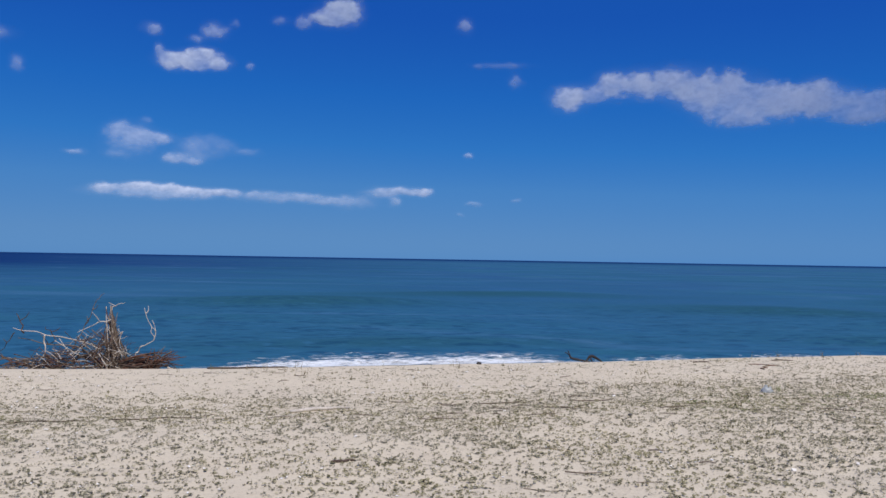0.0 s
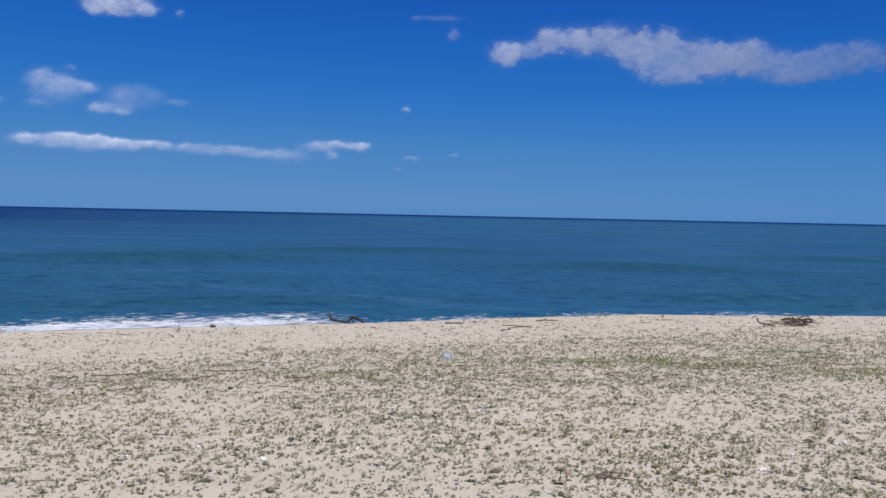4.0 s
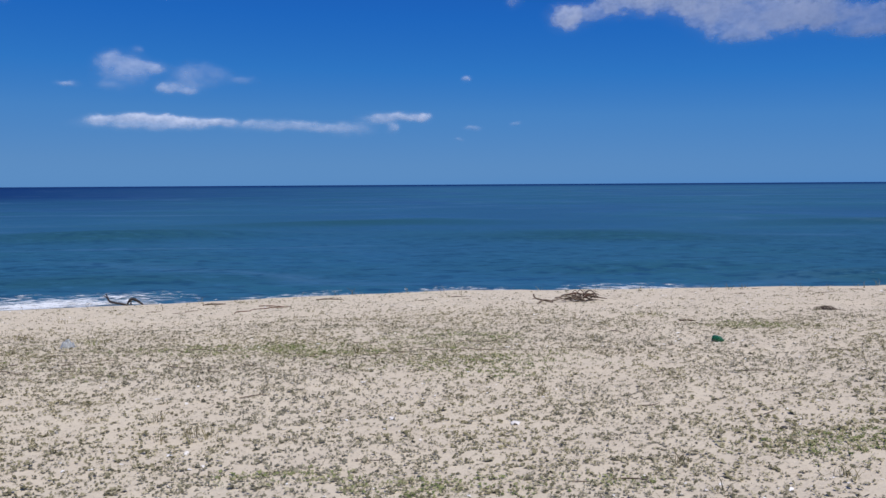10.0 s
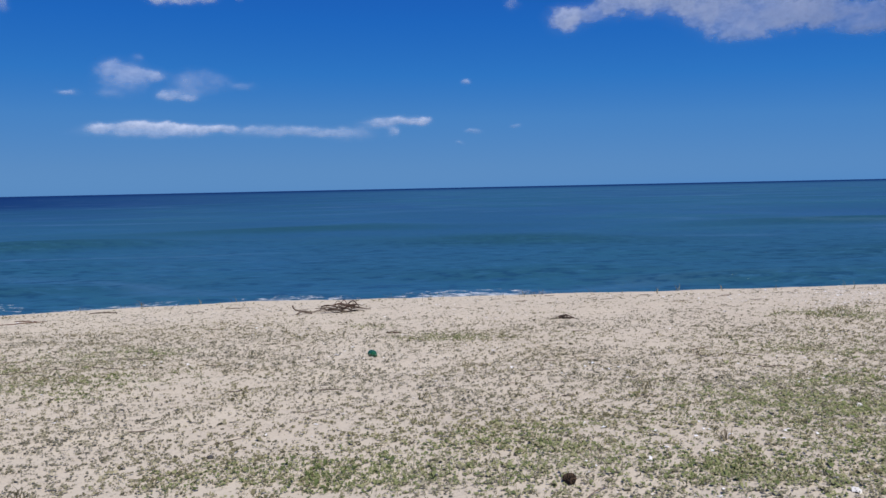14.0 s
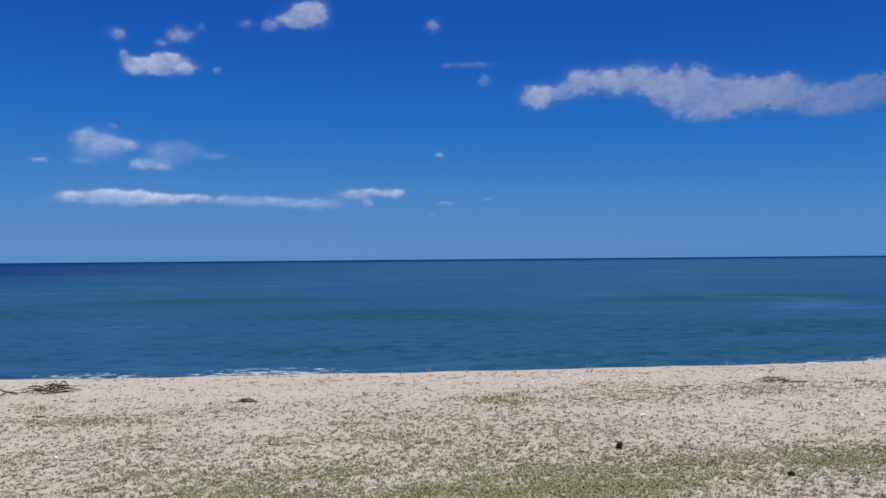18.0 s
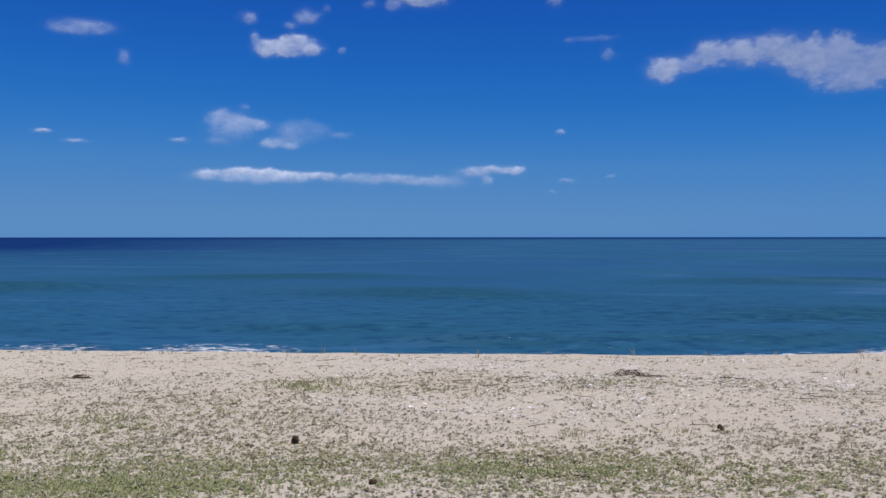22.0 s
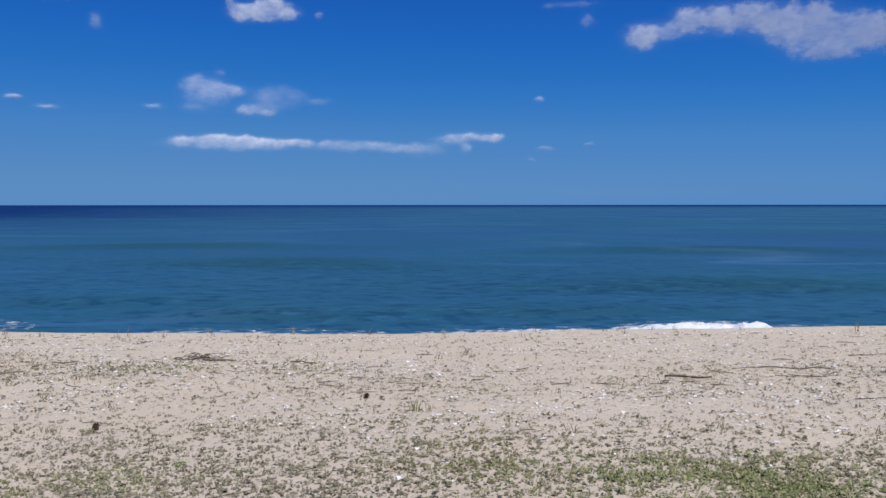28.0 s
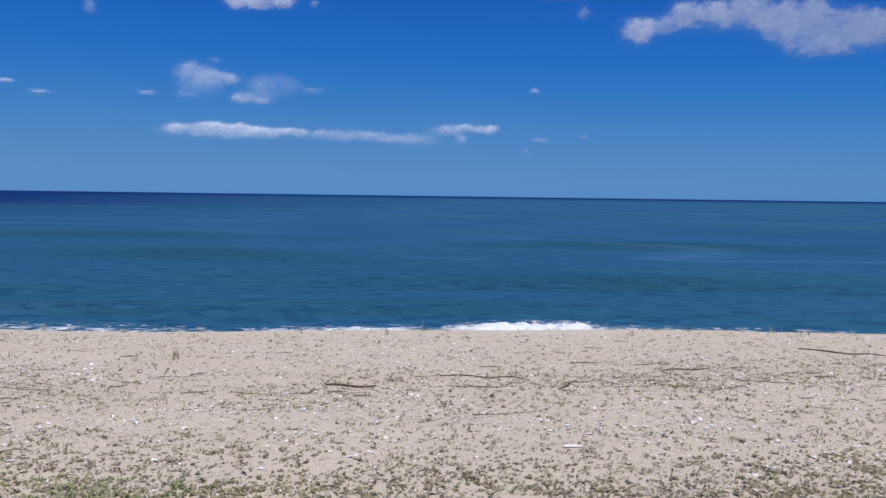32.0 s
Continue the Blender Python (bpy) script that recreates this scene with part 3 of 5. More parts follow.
PATCHES = GREEN_EAST + GREEN_WEST
DENSE = (
    (14.9, 6.69, 0.95, 0.65, 0.8), (14.19, 5.86, 0.7, 0.45, 0.7), (12.37, 5.81, 0.3, 0.25, 0.45), (15.63, 7.3, 0.8, 0.4, 0.5), (23.7, 8.05, 0.6, 0.34, 0.65),
    (10.62, 5.97, 0.7, 0.2, 0.55), (17.77, 7.75, 0.8, 0.22, 0.3), (11.21, 6.28, 0.4, 0.2, 0.35), (15.5, 11.30, 0.35, 0.3, 0.35), (10.15, 6.12, 0.5, 0.2, 0.6),
)
PALE_EAST = (
    (27.6, 8.9, 1.2, 0.6, 0.7), (26.0, 8.5, 1.0, 0.4, 0.6), (24.6, 8.2, 1.2, 0.5, 0.8), (22.23, 8.07, 1.2, 0.4, 0.5), (20.34, 11.68, 0.5, 0.25, 0.45),
    (20.34, 8.01, 1.3, 0.45, 0.6), (18.73, 11.53, 0.8, 0.35, 0.55), (18.38, 8.04, 1.3, 0.5, 0.8), (16.43, 8.25, 1.5, 0.55, 0.85), (16.66, 11.05, 1.1, 0.5, 0.7),
    (14.4, 8.22, 1.5, 0.6, 0.85), (14.7, 9.6, 1.3, 0.8, 0.7),
)
PALE_WEST = (
    (12.42, 6.78, 1.3, 0.6, 0.75), (10.9, 6.75, 1.1, 0.5, 0.6), (10.92, 10.79, 1.2, 0.5, 0.4), (8.13, 9.05, 1.0, 0.5, 0.3), (7.35, 9.01, 0.6, 0.6, 0.5), (6.21, 8.87, 0.9, 0.4, 0.5),
    (5.92, 9.43, 1.4, 0.6, 0.55), (4.7, 8.66, 1.2, 0.5, 0.65), (4.58, 9.44, 1.2, 0.5, 0.45), (3.18, 9.73, 1.0, 0.5, 0.4), (2.49, 8.81, 1.0, 0.45, 0.6),
    (1.81, 9.0, 1.0, 0.5, 0.35),
)
PALE_PATCHES = PALE_EAST + PALE_WEST
WRACK = (
    (-5.40, 7.60, 0.28, 8.30, 0.2), (0.28, 8.64, 5.92, 9.24, 0.55), (5.92, 9.34, 12.83, 8.92, 0.5), (17.0, 11.64, 20.53, 11.88, 0.7), (24.04, 11.74, 29.52, 12.34, 0.5),
    (21.02, 11.17, 25.06, 11.5, 0.75), (26.07, 13.1, 30.98, 13.59, 0.3),
)


def patch_field(x, y, patches):
    out = np.zeros_like(x)
    wob = 0.55 * (fbm(x * 1.1, y * 1.5, 31, 3) - 0.5)
    for px, py, rx, ry, s in patches:
        r = np.sqrt(((x - px) / rx) ** 2 + ((y - py) / ry) ** 2) + 2.0 * wob
        out = np.maximum(out, s * smooth(1.5, 0.35, r))
    return out


def wrack_field(x, y):
    out = np.zeros_like(x)
    for x0, y0, x1, y1, wide in WRACK:
        t = np.clip((x - x0) / (x1 - x0), 0, 1)
        mid = y0 + (y1 - y0) * t + 0.8 * (fbm(x * 0.6, x * 0, x0 + 50, 3) - 0.5)
        over = np.maximum(np.maximum(x0 - x, x - x1), 0)
        out = np.maximum(out, np.exp(-((y - mid) / wide) ** 2) * np.exp(-(over / 0.6) ** 2))
    return out * (0.35 + 0.9 * smooth(0.38, 0.62, fbm(x * 0.9, y * 1.1, 95, 3)))


def litter_field(x, y):
    """Share of ground under litter, 0 to 1."""
    d = y - crest(x)
    base = smooth(0.34, 0.64, fbm(x * 0.55, y * 0.8, 41, 3)) * 0.50 + 0.46
    base = base * (0.66 + 0.46 * smooth(0.34, 0.66, fbm(x * 1.7, y * 2.4, 44, 4)))
    bare = smooth(16.0, 19.5, x) * smooth(8.6, 9.6, y) * smooth(13.0, 10.8, y)
    base = base * (1 - 0.62 * bare)
    base = base * (1 + 0.22 * smooth(9.5, 7.5, x))
    base = base * (0.20 + 0.80 * smooth(-2.0, -4.6, d))
    base = base + 0.16 * smooth(10.4, 9.0, y) * smooth(17, 21, x)
    return np.clip(base + 0.38 * wrack_field(x, y) + 0.20 * patch_field(x, y, PALE_PATCHES) - 0.12 * patch_field(x, y, PATCHES), 0, 1) * smooth(0.1, -0.5, d)


def near_line(x):
    """Inner edge of the strewn strip of beach."""
    return np.interp(x, (-10, 8, 14.8, 17.5, 24, 33), (4.4, 4.6, 4.9, 6.0, 6.9, 7.4))


def scatter(count, field, seed, x0=-9.5, x1=32.5, y0=4.4, y1=16.4):
    rng = np.random.RandomState(seed)
    x, y = rng.uniform(x0, x1, count), rng.uniform(y0, y1, count)
    keep = (rng.rand(count) < field(x, y)) & (y > near_line(x))
    return x[keep], y[keep], rng


def leaf_mesh(name, x, y, rng, per, length, width, lift, material, spread_r, simple=False):
    """Clumps of small curled leaves lying about the points."""
    k = rng.randint(per[0], per[1] + 1, len(x))
    cx, cy = np.repeat(x, k), np.repeat(y, k)
    n = len(cx)
    size = np.repeat(np.clip(np.exp(rng.normal(-0.30, 0.36, len(x))), 0.38, 1.8), k)
    a = rng.uniform(0, 2 * math.pi, n)
    off = rng.uniform(0, spread_r, n) * size
    L, W = rng.uniform(*length, n) * size, rng.uniform(*width, n) * size
    H, curl = rng.uniform(*lift, n) * size, rng.uniform(-0.5, 0.9, n)
    ux, uy = np.cos(a), np.sin(a)
    b = a + rng.uniform(-0.9, 0.9, n)
    sx_, sy_ = np.cos(b), np.sin(b)
    bx, by = cx + off * np.cos(a * 1.7), cy + off * np.sin(a * 1.7)
    ground_h = beach(bx, by)
    rows = []
    for t, w, h in ((0.0, 0.40, 0.05), (1.0, 0.28, 0.8)) if simple else ((0.0, 0.35, 0.05), (0.5, 0.55, 1.0), (1.0, 0.10, 0.55)):
        for side in (-1, 1):
            px = bx + ux * L * t * (1 - 0.3 * t) + sx_ * L * 0.3 * t * t - uy * W * w * side
            py = by + uy * L * t * (1 - 0.3 * t) + sy_ * L * 0.3 * t * t + ux * W * w * side
            rows.append(np.stack([px, py, ground_h + 0.003 + H * h + curl * W * w * 0.5 * (side + 1) * t], 1))
    verts = np.stack(rows, 1).reshape(-1, 3)
    if simple:
        q = np.arange(n)[:, None] * 4 + np.array([[0, 1, 3, 2]])
    else:
        i = np.arange(n)[:, None] * 6
        q = np.concatenate([i + np.array([[0, 1, 3, 2]]), i + np.array([[2, 3, 5, 4]])], 1).reshape(-1, 4)
    return quads_mesh(name, verts, q, material, shade=False)


def rosette_mesh(name, x, y, rng, leaves, length, lift, material):
    """Low clumps of broad little leaves spreading from one crown each."""
    k = rng.randint(leaves[0], leaves[1] + 1, len(x))
    cx, cy = np.repeat(x, k), np.repeat(y, k)
    n = len(cx)
    size = np.repeat(np.clip(np.exp(rng.normal(-0.16, 0.28, len(x))), 0.45, 1.7), k)
    axis, longer = np.repeat(rng.uniform(0, math.pi, len(x)), k), np.repeat(rng.uniform(0.0, 0.9, len(x)), k)
    a = rng.uniform(0, 2 * math.pi, n)
    r = rng.uniform(0.0, 0.016, n) * size
    ox, oy = r * np.cos(a), r * np.sin(a)
    along = (ox * np.cos(axis) + oy * np.sin(axis)) * longer * 2.2
    bx, by = cx + ox + along * np.cos(axis), cy + oy + along * np.sin(axis)
    a = a + rng.uniform(-0.8, 0.8, n)
    ux, uy = np.cos(a), np.sin(a)
    L = rng.uniform(*length, n) * size
    W = L * rng.uniform(0.36, 0.66, n)
    H, tilt = rng.uniform(*lift, n) * size, rng.uniform(-0.35, 0.35, n)
    floor_h = beach(bx, by)
    rows = []
    for t, w, h in ((0.0, 0.35, 0.25), (0.55, 1.0, 1.0), (1.0, 0.25, 0.45)):
        for side in (-1, 1):
            rows.append(np.stack([bx + ux * L * t - uy * W * w * side, by + uy * L * t + ux * W * w * side, floor_h + 0.002 + H * h + tilt * W * w * side * 0.6], 1))
    verts = np.stack(rows, 1).reshape(-1, 3)
    i = np.arange(n)[:, None] * 6
    q = np.concatenate([i + np.array([[0, 1, 3, 2]]), i + np.array([[2, 3, 5, 4]])], 1).reshape(-1, 4)
    return quads_mesh(name, verts, q, material, shade=False)


def blade_mesh(name, x, y, rng, per, height, width, lean, material, spread_r):
    """Upright bent blades in small bunches."""
    k = rng.randint(per[0], per[1] + 1, len(x))
    cx, cy = np.repeat(x, k), np.repeat(y, k)
    n = len(cx)
    a, r = rng.uniform(0, 2 * math.pi, n), rng.uniform(0, spread_r, n)
    bx, by = cx + r * np.cos(a), cy + r * np.sin(a)
    z = beach(bx, by) - 0.004
    H, W = rng.uniform(*height, n), rng.uniform(*width, n)
    la, ll = rng.uniform(0, 2 * math.pi, n), rng.uniform(*lean, n) * H
    wa = rng.uniform(0, math.pi, n)
    rows = []
    for t, w in ((0.0, 1.0), (0.55, 0.8), (1.0, 0.12)):
        for side in (-0.5, 0.5):
            rows.append(np.stack([bx + np.cos(la) * ll * t * t + np.cos(wa) * W * w * side, by + np.sin(la) * ll * t * t + np.sin(wa) * W * w * side, z + H * (t - 0.18 * t * t)], 1))
    verts = np.stack(rows, 1).reshape(-1, 3)
    i = np.arange(n)[:, None] * 6
    q = np.concatenate([i + np.array([[0, 1, 3, 2]]), i + np.array([[2, 3, 5, 4]])], 1).reshape(-1, 4)
    return quads_mesh(name, verts, q, material, shade=False)


x, y, rng = scatter(205000, lambda a, b: litter_field(a, b) * (0.72 + 0.40 * smooth(9.0, 7.6, b)) * (0.66 + 0.5 * smooth(0.40, 0.62, fbm(a * 3.1, b * 3.9, 47, 3))) * (1 - 0.40 * smooth(18, 22, a) * smooth(9.4, 10.4, b)), 131)
rosettes = new("creeping_plants", rosette_mesh("creeping_plants", x, y, rng, (3, 4), (0.010, 0.020), (0.005, 0.015), LITTER))
tagged(rosettes, "small dull olive-brown rosettes dotted over pale sand", "plants", kind="stuff")
x, y, rng = scatter(110000, litter_field, 101)
near = y < near_line(x) + 2.6
litter = new("plant_litter", leaf_mesh("plant_litter", x[near], y[near], rng, (1, 5), (0.012, 0.030), (0.008, 0.019), (0.002, 0.009), LITTER, 0.022))
tagged(litter, "dry brown leaves and stalks strewn over the sand", "litter", kind="stuff")
litter = new("plant_litter", leaf_mesh("plant_litter", x[~near], y[~near], rng, (1, 5), (0.012, 0.030), (0.008, 0.017), (0.003, 0.011), LITTER, 0.022, True))
tagged(litter, "dry brown leaves and stalks strewn over the sand", "litter", kind="stuff")
x, y, rng = scatter(52000, lambda a, b: (0.30 + 0.55 * smooth(0.40, 0.60, fbm(a * 2.6, b * 3.4, 53, 3))) * (0.55 + 0.45 * smooth(17, 21, a)) * smooth(-0.4, -1.4, b - crest(a)), 142)
litter = new("plant_litter", leaf_mesh("plant_litter", x, y, rng, (1, 2), (0.014, 0.034), (0.006, 0.013), (0.002, 0.007), LITTER, 0.02, True))
tagged(litter, "flat grey-brown flakes of dry plants on the sand", "litter", kind="stuff")
rng = np.random.RandomState(120)
x, y = rng.uniform(-14, 38, 80000), rng.uniform(-5, 8.0, 80000)
inland = (y <= near_line(x)) & (rng.rand(80000) < 0.95 * litter_field(x, y) * np.exp((y - near_line(x)) / 1.3) + 0.03)
litter = new("plant_litter", leaf_mesh("plant_litter", x[inland], y[inland], rng, (2, 6), (0.016, 0.045), (0.008, 0.02), (0.003, 0.015), LITTER, 0.04, True))
tagged(litter, "thin scatter of dry leaves on inland sand", "litter", kind="stuff")
x, y, rng = scatter(180000, lambda a, b: (0.33 + 0.42 * litter_field(a, b)) * (1 + 0.5 * smooth(17, 22, a)) * smooth(0.1, -0.5, b - crest(a)), 102)
crumbs = new("plant_crumbs", leaf_mesh("plant_crumbs", x, y, rng, (1, 2), (0.006, 0.020), (0.004, 0.009), (0.001, 0.007), LITTER, 0.012, True))
tagged(crumbs, "small dark crumbs of dry plants on sand", "litter", kind="stuff")
x, y, rng = scatter(330000, lambda a, b: 0.95 * patch_field(a, b, PATCHES) * (0.30 + 0.70 * smooth(0.32, 0.58, fbm(a * 1.7, b * 2.3, 71, 4)))+ 0.06 * patch_field(a, b, PALE_PATCHES), 103, -4, 32, 4.4, 12.4)
carpet = new("creeping_grass", rosette_mesh("creeping_grass", x, y, rng, (2, 5), (0.008, 0.019), (0.004, 0.014), GREEN))
tagged(carpet, "low green creeping grass in patches on sand", "grass", kind="stuff")
for mx0, mx1, my0, my1, count in ((9.8, 18.8, 5.0, 8.8, 150000), (22.2, 25.0, 7.6, 9.3, 26000), (14.4, 16.4, 10.7, 11.9, 9000)):
    x, y, rng = scatter(count, lambda a, b: patch_field(a, b, DENSE) * (0.15 + 0.85 * smooth(0.38, 0.58, fbm(a * 2.0, b * 2.8, 73, 4))), 111, mx0, mx1, my0, my1)
    mat = new("creeping_grass", leaf_mesh("creeping_grass", x, y, rng, (2, 4), (0.012, 0.030), (0.005, 0.011), (0.005, 0.020), GREEN, 0.02))
    tagged(mat, "dense low mat of green creeping plants on sand", "grass", kind="stuff")
x, y, rng = scatter(130000, lambda a, b: 0.4 * patch_field(a, b, PATCHES) + 0.06 * patch_field(a, b, PALE_PATCHES) + 0.02 * wrack_field(a, b), 104)
blades = new("grass_blades", blade_mesh("grass_blades", x, y, rng, (1, 3), (0.012, 0.04), (0.003, 0.006), (0.2, 1.2), GREEN, 0.02))
tagged(blades, "short thin green grass blades growing in sand", "grass", kind="stuff")
x, y, rng = scatter(60000, lambda a, b: 0.35 * smooth(10.2, 9.0, b) * smooth(19, 21.5, a) + 0.25 * litter_field(a, b) + 0.35 * wrack_field(a, b) + 0.3 * patch_field(a, b, PATCHES + PALE_PATCHES), 105)
straw = new("dry_stalks", blade_mesh("dry_stalks", x, y, rng, (1, 3), (0.008, 0.026), (0.003, 0.006), (0.8, 3.5), STRAW, 0.03))
tagged(straw, "bent straw-coloured dry stalks on the sand", "dry grass", kind="stuff")


x, y, rng = scatter(90000, lambda a, b: 0.60 * patch_field(a, b, PALE_PATCHES) + 0.62 * smooth(10.0, 8.6, b) * smooth(19, 21.5, a) * smooth(0.36, 0.56, fbm(a * 1.2, b * 1.8, 77, 4)), 110, -4, 34, 5.0, 13)
sprigs = new("olive_sprigs", rosette_mesh("olive_sprigs", x, y, rng, (3, 6), (0.009, 0.021), (0.003, 0.011), OLIVE))
tagged(sprigs, "dull olive and straw sprigs of creeping plants", "dry grass", kind="stuff")
x, y, rng = scatter(6000, lambda a, b: (0.75 * wrack_field(a, b) + 0.6 * patch_field(a, b, PATCHES + PALE_PATCHES) + 0.55 * smooth(0.52, 0.68, fbm(a * 0.9, b * 1.3, 91, 3))) * smooth(-0.6, -1.6, b - crest(a)), 109, -6, 33, 4, 15.5)
tussocks = new("dry_tussocks", blade_mesh("dry_tussocks", x, y, rng, (6, 15), (0.014, 0.042), (0.0025, 0.005), (0.3, 1.8), STRAW, 0.055))
tagged(tussocks, "small wiry tufts of dry olive-brown stalks in sand", "dry grass", kind="stuff")


def twig_stuff(count, seed):
    """Thin sticks lying about, joined."""
    x, y, rng = scatter(count, lambda a, b: 0.85 * wrack_field(a, b) + 0.12 * litter_field(a, b) + 0.15 * smooth(-2.6, -1.2, b - crest(a)) * smooth(-0.2, -0.7, b - crest(a)), seed)
    bm = bmesh.new()
    for k in range(len(x)):
        a = rng.normal(0.1, 0.5)
        half = rng.uniform(0.03, 0.13)
        bend = rng.uniform(-0.03, 0.03)
        r = rng.uniform(0.002, 0.005)
        pts = []
        for t in (-1, 0, 1):
            px, py = x[k] + math.cos(a) * half * t - math.sin(a) * bend * (1 - t * t), y[k] + math.sin(a) * half * t + math.cos(a) * bend * (1 - t * t)
            pts.append((px, py, float(beach(px, py)) + r * 0.8 + rng.uniform(0, 0.012)))
        limb(bm, pts, (r, r, r * 0.5), 4, 0.1, k)
    me = bpy.data.meshes.new("twigs")
    bm.to_mesh(me)
    bm.free()
    me.materials.append(GREY_WOOD)
    return tagged(new("twigs", me), "thin grey-brown twigs washed up in lines", "twigs", kind="stuff")


twig_stuff(3600, 106)


def stalk_lines(count, seed):
    """Long thin washed-up stalks lying along the tide lines, joined."""
    x, y, rng = scatter(count, lambda a, b: wrack_field(a, b) * (0.16 + 0.84 * np.clip(smooth(6.5, 5.0, a) + 0.25 * smooth(23.0, 25.0, a), 0, 1)), seed)
    bm = bmesh.new()
    for k in range(len(x)):
        a, half, r = rng.normal(0.08, 0.28), rng.uniform(0.07, 0.24), rng.uniform(0.002, 0.0042)
        pts, side = [], 0.0
        for t in (-1, -0.4, 0.2, 1):
            side += rng.uniform(-0.05, 0.05)
            px, py = x[k] + math.cos(a) * half * t - math.sin(a) * side, y[k] + math.sin(a) * half * t + math.cos(a) * side
            pts.append((px, py, float(beach(px, py)) + r + rng.uniform(0, 0.012)))
        limb(bm, pts, (r, r, r, r * 0.5), 4, 0.1, k)
    me = bpy.data.meshes.new("dry_stalk_lines")
    bm.to_mesh(me)
    bm.free()
    me.materials.append(DARK_WOOD)
    return tagged(new("dry_stalk_lines", me), "long thin dark stalks lying along the tide lines", "dry grass", kind="stuff")


stalk_lines(2100, 141)


def shell_mesh(name, size, seed):
    """A ribbed, fan-shaped half shell."""
    rnd = random.Random(seed)
    bm = bmesh.new()
    hinge = bm.verts.new((0, -size * 0.45, 0.002))
    rings = []
    for k, (r, h) in enumerate(((0.45, 0.20), (0.8, 0.24), (1.0, 0.03))):
        ring = []
        for n in range(9):
            a = radians(-70 + 140 * n / 8)
            rib = 1 + (0.05 if n % 2 else -0.04) * (k > 0)
            ring.append(bm.verts.new((math.sin(a) * size * r * 0.62 * rib, -size * 0.45 + math.cos(a) * size * r * rib, size * h * (1 + rnd.uniform(-0.15, 0.15)))))
        rings.append(ring)
    for n in range(8):
        bm.faces.new((hinge, rings[0][n + 1], rings[0][n]))
        for p, q in zip(rings, rings[1:]):
            bm.faces.new((p[n], p[n + 1], q[n + 1], q[n]))
    me = bpy.data.meshes.new(name)
    bm.to_mesh(me)
    bm.free()
    me.materials.append(SHELL)
    me.shade_smooth()
    return me


def shell_field(a, b):
    return (0.10 + 0.9 * smooth(14.0, 18.0, a) * smooth(8.5, 10.0, b)) * smooth(0.38, 0.66, fbm(a * 0.8, b * 1.2, 61, 3)) * smooth(0.2, -0.6, b - crest(a))


x, y, rng = scatter(120000, shell_field, 107)
grit = new("shell_fragments", leaf_mesh("shell_fragments", x, y, rng, (1, 2), (0.010, 0.028), (0.010, 0.022), (0.002, 0.007), SHELL, 0.02))
tagged(grit, "broken white shell fragments scattered on the sand", "shells", kind="stuff")
SHELLS = [shell_mesh("seashell", 0.03 + 0.006 * k, k) for k in range(4)]
x, y, rng = scatter(1100, lambda a, b: 0.35 * shell_field(a, b) + 0.05, 108, -6, 32, 4.0, 14.5)
for k in range(min(len(x), 220)):
    ob = new("seashell", SHELLS[k % 4])
    ob.matrix_world = pose(x[k], y[k], float(beach(x[k], y[k])) + 0.001, rng.uniform(-15, 15), rng.uniform(-15, 15), rng.uniform(0, 360))
    tagged(ob, "small white half shell lying on the sand", "shell", "shells on the beach")
big_shell = new("seashell", shell_mesh("seashell", 0.065, 77))
big_shell.matrix_world = pose(7.86, 6.79, float(beach(7.86, 6.79)) + 0.002, 10, 5, 40)
tagged(big_shell, "large white half shell on sand among litter", "shell", "shells on the beach")

# ---- driftwood ----


def thing(name, x, y, label, category, group="", sink=0.0):
    ob = new(name)
    ob.empty_display_size = 0.1
    ob.location = (x, y, float(beach(x, y)) - sink)
    return tagged(ob, label, category, group)


def branch(parent, points, radii, material, name="branch", seed=0, sides=7, label="", slim=1.0):
    bm = bmesh.new()
    limb(bm, points, [r * slim for r in radii], sides, 0.14, seed)
    return part(name, bm, material, parent, label)


